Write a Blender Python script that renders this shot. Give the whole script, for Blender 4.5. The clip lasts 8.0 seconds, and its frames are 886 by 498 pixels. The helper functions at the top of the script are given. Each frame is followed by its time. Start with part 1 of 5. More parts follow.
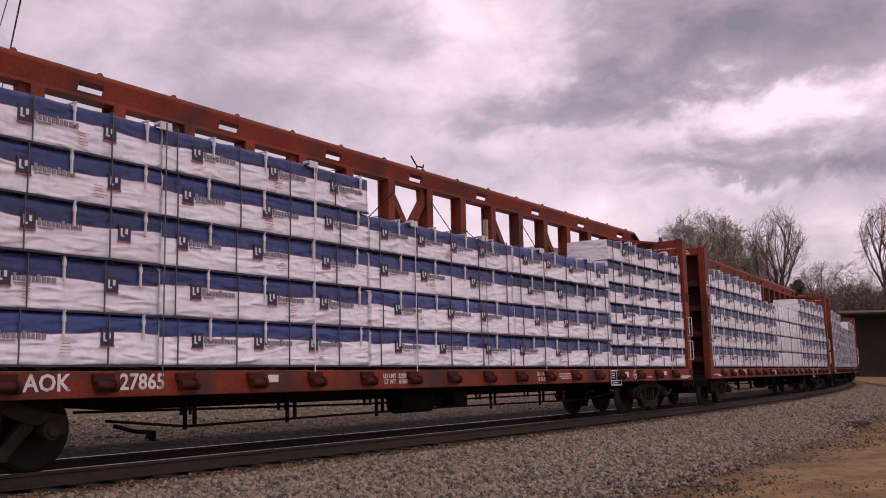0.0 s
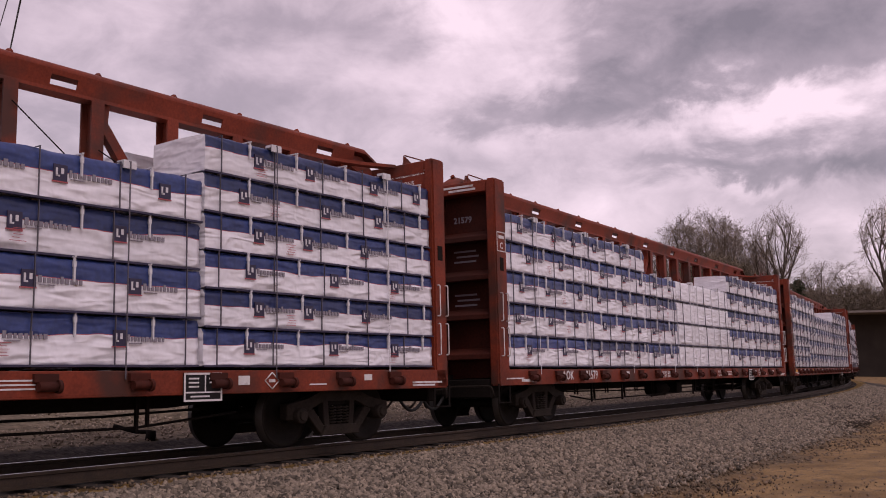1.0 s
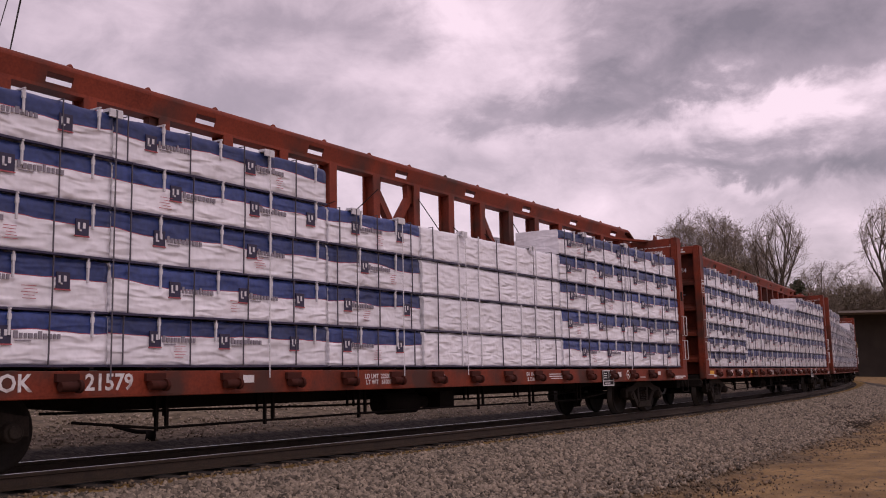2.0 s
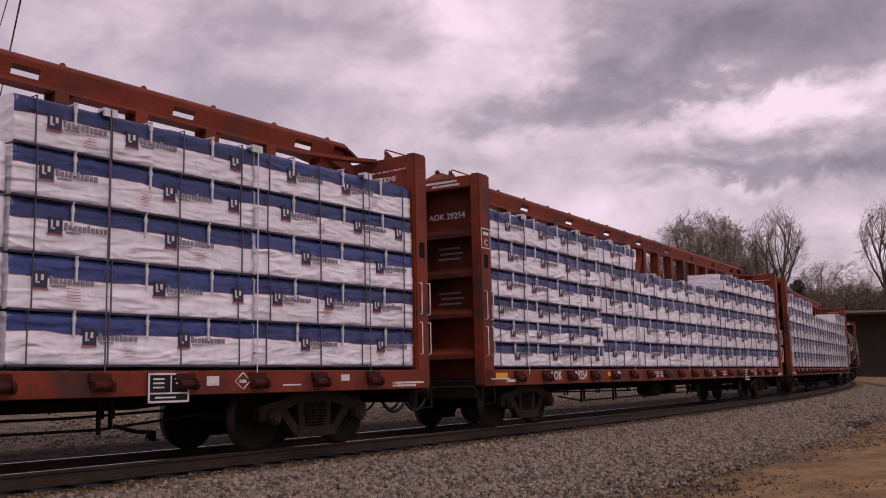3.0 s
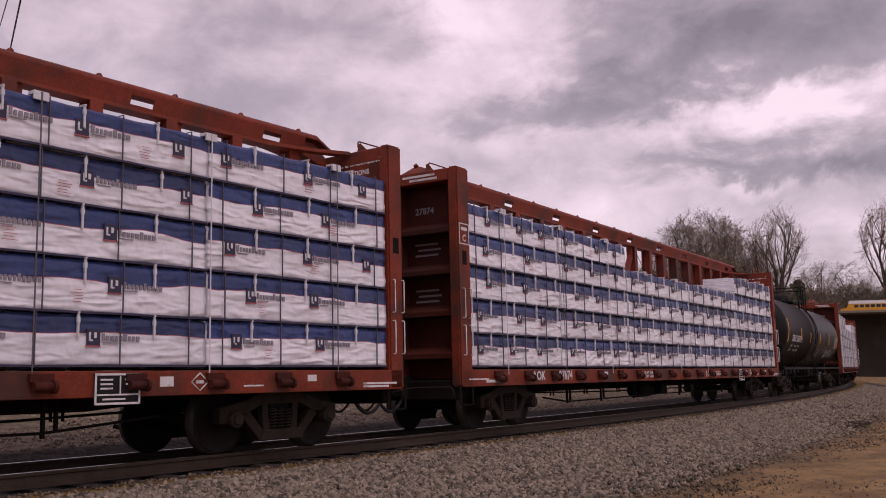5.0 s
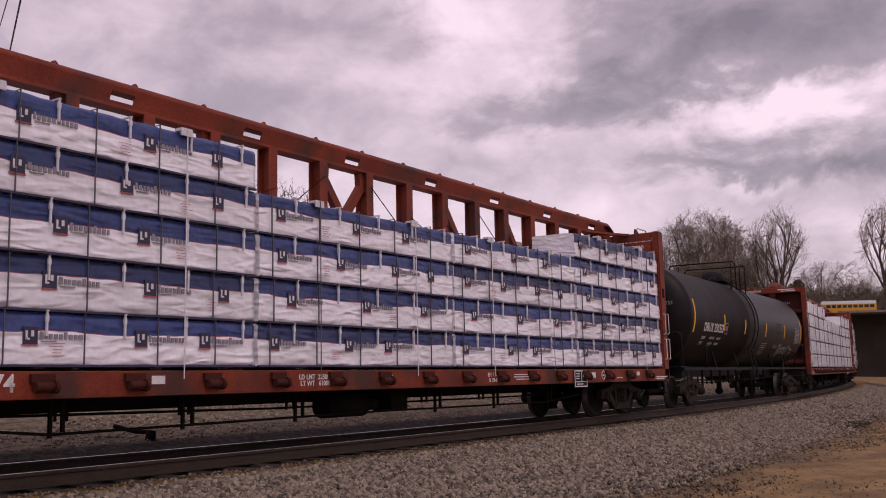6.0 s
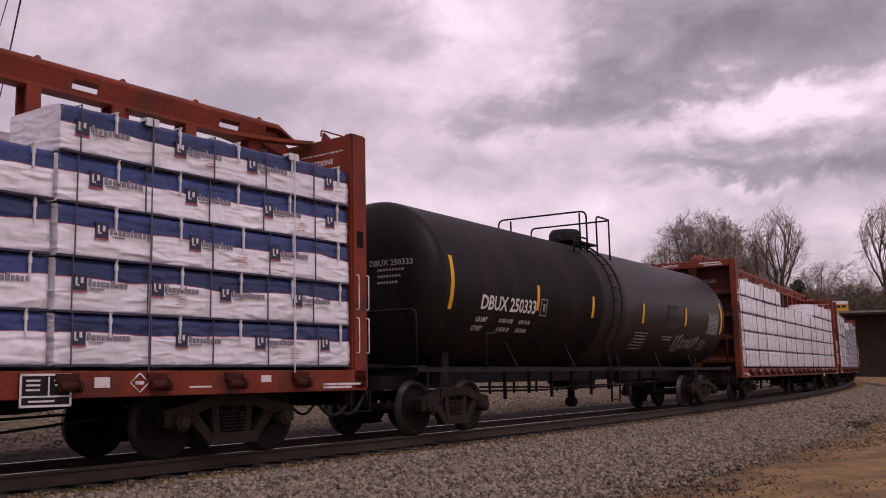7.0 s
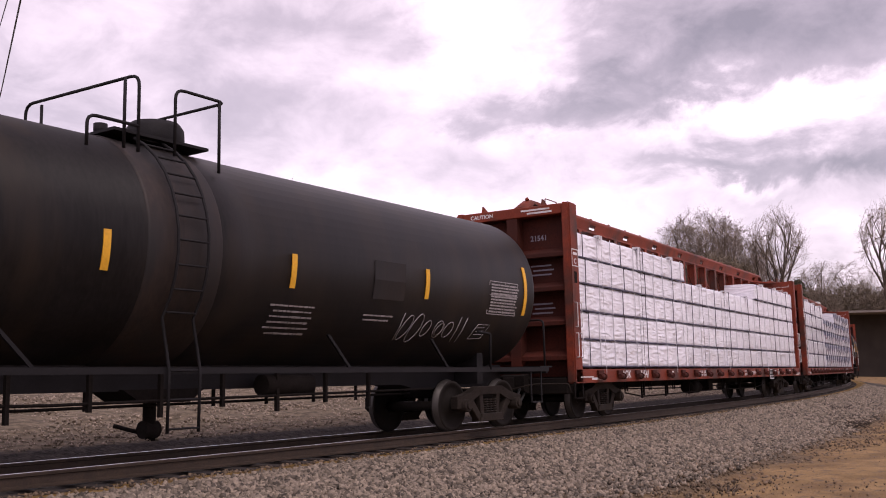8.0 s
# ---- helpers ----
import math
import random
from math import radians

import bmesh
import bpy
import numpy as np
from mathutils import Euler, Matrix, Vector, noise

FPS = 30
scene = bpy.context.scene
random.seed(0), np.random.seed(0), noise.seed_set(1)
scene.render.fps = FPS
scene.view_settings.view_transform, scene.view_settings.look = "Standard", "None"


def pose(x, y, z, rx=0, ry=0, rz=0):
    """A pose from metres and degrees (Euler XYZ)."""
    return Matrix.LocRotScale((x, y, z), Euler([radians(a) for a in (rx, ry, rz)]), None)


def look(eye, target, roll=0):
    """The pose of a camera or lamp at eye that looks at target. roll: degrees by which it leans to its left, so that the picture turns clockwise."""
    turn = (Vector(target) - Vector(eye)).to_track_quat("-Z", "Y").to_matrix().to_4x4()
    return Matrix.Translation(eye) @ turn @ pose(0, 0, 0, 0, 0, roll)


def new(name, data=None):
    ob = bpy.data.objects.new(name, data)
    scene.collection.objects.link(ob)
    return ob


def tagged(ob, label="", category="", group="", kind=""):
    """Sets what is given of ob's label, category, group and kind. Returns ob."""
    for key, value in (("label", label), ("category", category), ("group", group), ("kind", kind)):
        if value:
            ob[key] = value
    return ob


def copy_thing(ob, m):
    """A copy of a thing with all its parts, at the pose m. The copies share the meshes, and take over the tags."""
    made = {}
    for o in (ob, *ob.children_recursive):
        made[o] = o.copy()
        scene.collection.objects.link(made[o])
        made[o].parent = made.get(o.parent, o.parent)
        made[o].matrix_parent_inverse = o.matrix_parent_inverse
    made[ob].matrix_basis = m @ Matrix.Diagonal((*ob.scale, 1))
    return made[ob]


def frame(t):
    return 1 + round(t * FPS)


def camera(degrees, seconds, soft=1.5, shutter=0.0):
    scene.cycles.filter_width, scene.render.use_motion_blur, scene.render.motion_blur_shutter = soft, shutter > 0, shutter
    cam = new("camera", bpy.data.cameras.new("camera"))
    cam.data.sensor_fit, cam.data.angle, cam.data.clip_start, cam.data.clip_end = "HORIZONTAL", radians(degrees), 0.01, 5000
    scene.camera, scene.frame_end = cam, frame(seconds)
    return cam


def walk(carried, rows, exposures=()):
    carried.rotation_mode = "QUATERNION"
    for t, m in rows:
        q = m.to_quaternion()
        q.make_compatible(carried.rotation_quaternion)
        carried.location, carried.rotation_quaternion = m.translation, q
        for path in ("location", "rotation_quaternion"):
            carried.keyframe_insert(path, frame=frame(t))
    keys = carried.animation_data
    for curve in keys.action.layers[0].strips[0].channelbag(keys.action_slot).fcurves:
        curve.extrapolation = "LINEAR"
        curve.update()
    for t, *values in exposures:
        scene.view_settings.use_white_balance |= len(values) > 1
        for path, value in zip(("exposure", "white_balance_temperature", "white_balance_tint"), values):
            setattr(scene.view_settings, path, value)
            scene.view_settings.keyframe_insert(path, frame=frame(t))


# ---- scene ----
# The camera stands still; x runs along the track at the camera, y away from it, z = 0 at the rail head.
TRACK_Y, CURVE = 10.8353, 0.0028
RADIUS = 1 / CURVE
EYE = Vector((0, 0, 1.1787))
AZ, PITCH = radians(36.2541), radians(7.0255)
AIM = EYE + 20 * Vector((math.cos(AZ) * math.cos(PITCH), math.sin(AZ) * math.cos(PITCH), math.sin(PITCH)))
cam = camera(49.6, 8.0, soft=1.0)
walk(cam, [(0, look(EYE, AIM, 0)), (8, look(EYE, AIM, 0))],
     exposures=[(0, 0.0, 6950, 26), (0.5, -0.07, 6950, 26), (1.5, -0.10, 6950, 26), (3.0, -0.18, 6950, 26), (4.5, -0.14, 6950, 26), (6.5, -0.12, 6950, 26),
                (7.0, -0.08, 6950, 26), (7.3, 0.10, 6900, 25), (7.5, 0.30, 6850, 24), (7.7, 0.44, 6800, 23), (8.0, 0.52, 6750, 22)])

# ---------------------------------------------------------------- light
world = bpy.data.worlds.new("overcast_sky")
scene.world = world
world.use_nodes = True


def sky_world():
    nt = world.node_tree
    nt.nodes.clear()
    n, k = nt.nodes.new, nt.links.new
    out = n("ShaderNodeOutputWorld")
    sky = n("ShaderNodeTexSky")
    sky.sky_type, sky.sun_disc = "NISHITA", False
    sky.sun_elevation, sky.sun_rotation = radians(50), radians(200)
    clear = n("ShaderNodeBackground")
    clear.inputs[1].default_value = 0.02
    k(sky.outputs[0], clear.inputs[0])
    tc = n("ShaderNodeTexCoord")
    sep = n("ShaderNodeSeparateXYZ")
    k(tc.outputs["Generated"], sep.inputs[0])

    def m(op, a, b=None, clamp=False):
        q = n("ShaderNodeMath")
        q.operation, q.use_clamp = op, clamp
        for i, v in enumerate((a, b)):
            if v is None:
                continue
            if isinstance(v, (int, float)):
                q.inputs[i].default_value = v
            else:
                k(v, q.inputs[i])
        return q.outputs[0]

    def puffs(scale, detail, rough, shift):
        mp = n("ShaderNodeMapping")
        mp.inputs["Scale"].default_value, mp.inputs["Location"].default_value = (1, 1, 1.7), shift
        k(tc.outputs["Generated"], mp.inputs[0])
        t = n("ShaderNodeTexNoise")
        t.inputs["Scale"].default_value, t.inputs["Detail"].default_value, t.inputs["Roughness"].default_value = scale, detail, rough
        t.inputs["Distortion"].default_value = 0.35
        k(mp.outputs[0], t.inputs["Vector"])
        return m("SUBTRACT", t.outputs["Fac"], 0.5)

    c = m("ADD", 0.552, m("ADD", m("MULTIPLY", puffs(4.5, 4.0, 0.5, (0.3, 0.8, 0.1)), 0.34), m("MULTIPLY", puffs(11.0, 8.0, 0.6, (2.3, 0.4, 1.1)), 0.42)))
    # the large banks of cloud: bearing, height, widths, slope and how bright or dark each one is
    az = m("ADD", m("ARCTAN2", sep.outputs[1], sep.outputs[0]), m("MULTIPLY", puffs(9.0, 7.0, 0.6, (7, 2, 0)), 0.26))
    el = m("ADD", m("ARCSINE", sep.outputs[2]), m("MULTIPLY", puffs(10.0, 7.0, 0.6, (1, 9, 4)), 0.13))
    for a, e, wa, we, slope, amp in ((0.45, 0.150, 0.55, 0.035, 0.00, 0.13), (0.580, 0.360, 0.088, 0.044, 0.00, 0.25), (0.744, 0.296, 0.076, 0.026, -0.00, 0.06), (0.283, 0.335, 0.121, 0.034, -0.05, -0.25),
                                  (0.408, 0.294, 0.062, 0.020, -0.25, -0.14), (0.527, 0.265, 0.082, 0.018, -0.12, -0.17), (0.392, 0.248, 0.061, 0.010, -0.18, 0.10),
                                  (0.281, 0.255, 0.068, 0.016, -0.10, 0.30), (0.316, 0.204, 0.069, 0.010, -0.02, -0.20), (0.211, 0.204, 0.030, 0.011, 0.00, -0.12),
                                  (0.311, 0.186, 0.043, 0.006, 0.00, 0.13), (0.575, 0.227, 0.088, 0.015, -0.00, 0.08), (0.468, 0.229, 0.034, 0.008, -0.30, -0.07),
                                  (0.903, 0.332, 0.099, 0.034, 0.00, -0.05), (1.019, 0.341, 0.066, 0.027, 0.00, 0.10), (0.222, 0.291, 0.040, 0.012, 0.00, -0.08),
                                  (0.434, 0.190, 0.074, 0.013, -0.10, 0.06), (0.684, 0.343, 0.041, 0.018, 0.00, -0.10)):
        da = m("SUBTRACT", az, a)
        p = m("POWER", m("DIVIDE", da, wa), 2.0)
        q = m("POWER", m("DIVIDE", m("SUBTRACT", m("SUBTRACT", el, e), m("MULTIPLY", da, slope)), we), 2.0)
        c = m("ADD", c, m("MULTIPLY", m("EXPONENT", m("MULTIPLY", m("ADD", p, q), -0.5)), amp))
    ramp = n("ShaderNodeValToRGB")
    e = ramp.color_ramp.elements
    e[0].position, e[0].color = 0.26, (0.26, 0.235, 0.27, 1)
    e[1].position, e[1].color = 0.80, (1.12, 0.985, 1.09, 1)
    mid_e = ramp.color_ramp.elements.new(0.5)
    mid_e.color = (0.50, 0.44, 0.50, 1)
    k(c, ramp.inputs[0])
    cloud = n("ShaderNodeBackground")
    cloud.inputs[1].default_value = 0.84
    k(ramp.outputs[0], cloud.inputs[0])
    add = n("ShaderNodeAddShader")
    k(clear.outputs[0], add.inputs[0])
    k(cloud.outputs[0], add.inputs[1])
    k(add.outputs[0], out.inputs[0])


sky_world()
sun_data = bpy.data.lights.new("sun", "SUN")
sun_data.energy, sun_data.angle, sun_data.color = 0.95, radians(25), (1.0, 0.95, 0.92)
sun = new("sun", sun_data)
sun.matrix_basis = look((0, 0, 60), (22, 40, 0))

# ---------------------------------------------------------------- materials


def material(name, base, rough=0.7, metal=0.0, vary=0.25, scale=3.0, fine=40.0, bump=0.15, dirt=None, dirt_at=0.6, random_amount=0.0, island=False, spec=0.5, stretch=(1, 1, 1), creased=False):
    """A surface with large stains, fine grain and relief; dirt is a second colour in patches."""
    mat = bpy.data.materials.new(name)
    mat.use_nodes = True
    nt = mat.node_tree
    n, k = nt.nodes.new, nt.links.new
    b = nt.nodes["Principled BSDF"]
    b.inputs["Roughness"].default_value, b.inputs["Metallic"].default_value = rough, metal
    b.inputs["Specular IOR Level"].default_value = spec
    tc = n("ShaderNodeTexCoord")
    mp = n("ShaderNodeMapping")
    mp.inputs["Scale"].default_value = stretch
    k(tc.outputs["Object"], mp.inputs[0])

    def noise_node(s, d):
        t = n("ShaderNodeTexNoise")
        t.inputs["Scale"].default_value, t.inputs["Detail"].default_value = s, d
        k(mp.outputs[0], t.inputs["Vector"])
        return t.outputs["Fac"]

    large, small = noise_node(scale, 5), noise_node(fine, 3)
    mix = n("ShaderNodeMix")
    mix.data_type = "RGBA"
    dark = tuple(v * (1 - vary) for v in base)
    light = tuple(min(1, v * (1 + vary)) for v in base)
    mix.inputs[6].default_value, mix.inputs[7].default_value = (*dark, 1), (*light, 1)
    both = n("ShaderNodeMath")
    both.operation = "ADD"
    half = n("ShaderNodeMath")
    half.operation, half.inputs[1].default_value = "MULTIPLY", 0.5
    k(large, both.inputs[0])
    k(small, both.inputs[1])
    k(both.outputs[0], half.inputs[0])
    spread = n("ShaderNodeMapRange")
    spread.inputs[1].default_value, spread.inputs[2].default_value = 0.35, 0.65
    k(half.outputs[0], spread.inputs[0])
    k(spread.outputs[0], mix.inputs[0])
    col = mix.outputs[2]
    if dirt:
        d = n("ShaderNodeMix")
        d.data_type = "RGBA"
        d.inputs[7].default_value = (*dirt, 1)
        r = n("ShaderNodeMapRange")
        r.inputs[1].default_value, r.inputs[2].default_value = dirt_at - 0.08, dirt_at + 0.1
        k(noise_node(scale * 0.6 + 0.37, 8), r.inputs[0])
        k(r.outputs[0], d.inputs[0])
        k(col, d.inputs[6])
        col = d.outputs[2]
    if random_amount:
        src = n("ShaderNodeNewGeometry").outputs["Random Per Island"] if island else n("ShaderNodeObjectInfo").outputs["Random"]
        hsv = n("ShaderNodeHueSaturation")
        r = n("ShaderNodeMapRange")
        r.inputs[3].default_value, r.inputs[4].default_value = 1 - random_amount, 1 + random_amount
        k(src, r.inputs[0])
        k(r.outputs[0], hsv.inputs["Value"])
        k(col, hsv.inputs["Color"])
        col = hsv.outputs[0]
    k(col, b.inputs["Base Color"])
    relief = half.outputs[0]
    if creased:
        b.inputs["Coat Weight"].default_value, b.inputs["Coat Roughness"].default_value = (0.8 if base[0] > 0.5 else 0.15), 0.16
        # folds pulled taut two ways, and fine crumpling
        relief = None
        for turn, squash, sc, weight in ((0.62, 4.5, 1.9, 1.0), (-0.75, 4.0, 2.3, 0.9), (0.1, 1.0, 7.0, 0.35)):
            cm = n("ShaderNodeMapping")
            cm.inputs["Rotation"].default_value, cm.inputs["Scale"].default_value = (0, turn, 0), (1, 1, squash)
            k(tc.outputs["Object"], cm.inputs[0])
            shift = n("ShaderNodeVectorMath")
            shift.operation, shift.inputs[1].default_value = "MULTIPLY_ADD", (37, 37, 37)
            k(n("ShaderNodeObjectInfo").outputs["Random"], shift.inputs[0])
            k(cm.outputs[0], shift.inputs[2])
            cr = n("ShaderNodeTexNoise")
            cr.noise_type = "RIDGED_MULTIFRACTAL"
            cr.inputs["Scale"].default_value, cr.inputs["Detail"].default_value, cr.inputs["Distortion"].default_value = sc, 2, 0.4
            k(shift.outputs[0], cr.inputs["Vector"])
            w = n("ShaderNodeMath")
            w.operation, w.inputs[1].default_value = "MULTIPLY_ADD", weight
            k(cr.outputs["Fac"], w.inputs[0])
            if relief is None:
                w.inputs[2].default_value = 0
            else:
                k(relief, w.inputs[2])
            relief = w.outputs[0]
    if bump:
        bp = n("ShaderNodeBump")
        bp.inputs["Strength"].default_value, bp.inputs["Distance"].default_value = bump, 0.045 if creased else 0.02
        k(relief, bp.inputs["Height"])
        k(bp.outputs[0], b.inputs["Normal"])
    return mat


M_RED = material("oxide_red_paint", (0.19, 0.032, 0.014), 0.6, spec=0.28, vary=0.3, scale=1.6, fine=30, bump=0.1, dirt=(0.075, 0.028, 0.02), dirt_at=0.56)
M_DARKRED = material("dark_red_paint", (0.062, 0.0135, 0.008), 0.75, spec=0.2, vary=0.35, scale=1.2, fine=25, bump=0.15, dirt=(0.048, 0.014, 0.010), dirt_at=0.55)
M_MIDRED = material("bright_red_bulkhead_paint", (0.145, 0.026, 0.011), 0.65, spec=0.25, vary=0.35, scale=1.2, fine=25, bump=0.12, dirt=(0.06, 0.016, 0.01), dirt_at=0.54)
# underframe and wheels: grime, plus the shade below the cars in the colour
M_UNDER = material("underframe_grime_and_shade", (0.011, 0.0085, 0.0075), 0.9, spec=0.12, vary=0.4, scale=2, fine=30, bump=0.3)
M_WHEEL = material("brown_wheel_steel", (0.013, 0.010, 0.008), 0.75, spec=0.2, vary=0.4, scale=3, fine=40)
M_TREAD = material("polished_wheel_rim", (0.05, 0.044, 0.04), 0.5, metal=0.5, vary=0.2, bump=0.05)
# dusty truck castings, also lowered in tone for the shade around them
M_TRUCK = material("dusty_shaded_cast_steel", (0.024, 0.018, 0.014), 0.85, spec=0.2, vary=0.4, scale=4, fine=35, bump=0.3, dirt=(0.03, 0.022, 0.02))
M_TANK = material("black_tank_paint", (0.010, 0.0085, 0.0085), 0.45, vary=0.4, scale=1.9, fine=22, bump=0.05, dirt=(0.021, 0.0155, 0.012), dirt_at=0.55, spec=0.17, stretch=(1, 1, 0.14))
M_BLACK = material("black_steel", (0.010, 0.009, 0.010), 0.7, vary=0.3, spec=0.25)
M_WHITE = material("white_marking_paint", (0.68, 0.66, 0.66), 0.7, vary=0.12, scale=8, fine=60, bump=0.02, dirt=(0.35, 0.28, 0.26), dirt_at=0.62)
M_YELLOW = material("yellow_reflective_tape", (0.75, 0.38, 0.02), 0.5, vary=0.12, scale=8, bump=0.02)
M_WRAP = material("white_plastic_wrap", (0.83, 0.82, 0.87), 0.3, vary=0.06, scale=5, fine=16, bump=0.85, random_amount=0.08, stretch=(1, 1, 0.6), creased=True)
M_BLUE = material("blue_plastic_wrap", (0.022, 0.042, 0.15), 0.4, vary=0.3, scale=5, fine=16, bump=0.5, random_amount=0.3, creased=True)
M_REDLINE = material("red_print", (0.45, 0.10, 0.12), 0.5, vary=0.2, bump=0.1)
M_PRINT = material("dark_navy_print", (0.03, 0.025, 0.06), 0.5, vary=0.2, bump=0.05)
M_GREYPRINT = material("grey_print", (0.25, 0.23, 0.27), 0.55, vary=0.2, bump=0.05)
M_BAND = material("rust_stained_band", (0.02, 0.0125, 0.0095), 0.6, vary=0.45, scale=2.5, fine=20, bump=0.08, dirt=(0.011, 0.0095, 0.0095), dirt_at=0.5, spec=0.36, stretch=(1, 1, 0.14))
M_BRUSH = material("brown_brush", (0.135, 0.105, 0.068), 0.9, vary=0.3, scale=0.4, fine=4, bump=0, random_amount=0.4, island=True)
M_BANKSTONE = material("pale_bank_stone", (0.27, 0.215, 0.165), 0.9, vary=0.25, scale=12, fine=60, bump=0.3, random_amount=0.35, island=True)
# concrete darkened to carry the deep shade under the bridge
M_DARKCON = material("shade_dark_concrete", (0.05, 0.04, 0.033), 0.9, vary=0.3, scale=0.5, fine=8, bump=0.2)
M_STAKE = material("pale_wood", (0.34, 0.25, 0.15), 0.8, vary=0.25, scale=3, fine=30, bump=0.2, stretch=(1, 1, 0.15))
M_PALE = material("faded_white_paint", (0.30, 0.28, 0.28), 0.75, vary=0.3, scale=9, fine=60, bump=0.02)
M_STRAP = material("dark_strap_line", (0.12, 0.11, 0.13), 0.5, metal=0.5, vary=0.2)
M_TAG = material("white_strap", (0.66, 0.65, 0.68), 0.5, vary=0.1)
M_WOOD = material("dunnage_wood", (0.10, 0.07, 0.05), 0.85, vary=0.35, fine=25)
M_RAIL = material("brown_rail_steel", (0.034, 0.020, 0.011), 0.75, vary=0.35, scale=5, fine=40)
M_RAILHEAD = material("shiny_rail_head", (0.42, 0.40, 0.40), 0.3, metal=0.9, vary=0.15, bump=0.03)
M_TIE = material("creosoted_tie", (0.03, 0.022, 0.018), 0.9, vary=0.4, scale=3, fine=30, random_amount=0.3)
M_STONE = material("ballast_stone", (0.19, 0.152, 0.115), 0.9, vary=0.25, scale=12, fine=60, bump=0.3, random_amount=0.75, island=True)
M_DIRTSTONE = material("dusty_brown_stone", (0.15, 0.105, 0.068), 0.95, vary=0.25, scale=12, fine=60, bump=0.3, random_amount=0.6, island=True)
M_STICK = material("dead_stick", (0.06, 0.042, 0.03), 0.9, vary=0.35, scale=6, fine=30, bump=0.3)
M_BARK = material("grey_bark", (0.075, 0.056, 0.042), 0.9, vary=0.35, scale=2, fine=12, bump=0.4)
M_TWIG = material("winter_twig", (0.17, 0.13, 0.098), 0.9, vary=0.3, scale=0.6, fine=5, bump=0, random_amount=0.35, island=True)
M_PINE = material("pine_needles", (0.035, 0.045, 0.02), 0.85, vary=0.35, scale=0.6, fine=5, bump=0, random_amount=0.4, island=True)
M_CONCRETE = material("weathered_concrete", (0.22, 0.19, 0.17), 0.9, vary=0.2, scale=0.8, fine=10, bump=0.2, dirt=(0.10, 0.085, 0.075))
M_BUSYELLOW = material("school_bus_yellow", (0.62, 0.30, 0.02), 0.4, vary=0.06, bump=0)
M_ROOFWHITE = material("white_roof_paint", (0.75, 0.75, 0.75), 0.4, vary=0.05, bump=0)
M_GLASS = material("dark_glass", (0.02, 0.022, 0.026), 0.1, vary=0.1, bump=0)
M_RUBBER = material("black_rubber", (0.015, 0.015, 0.015), 0.8, vary=0.2)
M_WIRE = material("black_cable", (0.01, 0.01, 0.012), 0.6, vary=0.1, bump=0)

# ---------------------------------------------------------------- mesh helpers


def box(bm, x0, x1, y0, y1, z0, z1, mi=0):
    v = [bm.verts.new((x, y, z)) for x in (x0, x1) for y in (y0, y1) for z in (z0, z1)]
    for q in ((0, 1, 3, 2), (4, 6, 7, 5), (0, 4, 5, 1), (2, 3, 7, 6), (0, 2, 6, 4), (1, 5, 7, 3)):
        bm.faces.new([v[i] for i in q]).material_index = mi


def rod(bm, a, b, r0, r1=None, seg=8, caps=True, mi=0):
    a, b = Vector(a), Vector(b)
    r1 = r0 if r1 is None else r1
    d = (b - a).normalized()
    s = d.orthogonal().normalized()
    t = d.cross(s)
    rings = []
    for p, r in ((a, r0), (b, r1)):
        rings.append([bm.verts.new(p + r * (math.cos(2 * math.pi * i / seg) * s + math.sin(2 * math.pi * i / seg) * t)) for i in range(seg)])
    for i in range(seg):
        f = bm.faces.new((rings[0][i], rings[0][(i + 1) % seg], rings[1][(i + 1) % seg], rings[1][i]))
        f.material_index, f.smooth = mi, True
    if caps:
        bm.faces.new(rings[0][::-1]).material_index = mi
        bm.faces.new(rings[1]).material_index = mi


def pipe(bm, pts, r, seg=8, mi=0):
    """A bent pipe through the points."""
    pts = [Vector(p) for p in pts]
    prev = None
    for i, p in enumerate(pts):
        d = (pts[min(i + 1, len(pts) - 1)] - pts[max(i - 1, 0)]).normalized()
        if prev is None:
            s = d.orthogonal().normalized()
        else:
            s = (s - d * s.dot(d)).normalized()
        t = d.cross(s)
        ring = [bm.verts.new(p + r * (math.cos(2 * math.pi * j / seg) * s + math.sin(2 * math.pi * j / seg) * t)) for j in range(seg)]
        if prev:
            for j in range(seg):
                f = bm.faces.new((prev[j], prev[(j + 1) % seg], ring[(j + 1) % seg], ring[j]))
                f.smooth, f.material_index = True, mi
        else:
            bm.faces.new(ring[::-1]).material_index = mi
        prev = ring
    bm.faces.new(prev).material_index = mi


def bend(pts, r=0.12, n=4):
    """The polyline with its corners rounded."""
    pts = [Vector(p) for p in pts]
    out = [pts[0]]
    for a, b, c in zip(pts, pts[1:], pts[2:]):
        u, w = (a - b), (c - b)
        rr = min(r, u.length * 0.45, w.length * 0.45)
        p, q = b + u.normalized() * rr, b + w.normalized() * rr
        for i in range(n + 1):
            f = i / n
            out.append((1 - f) ** 2 * p + 2 * f * (1 - f) * b + f * f * q)
    out.append(pts[-1])
    return out


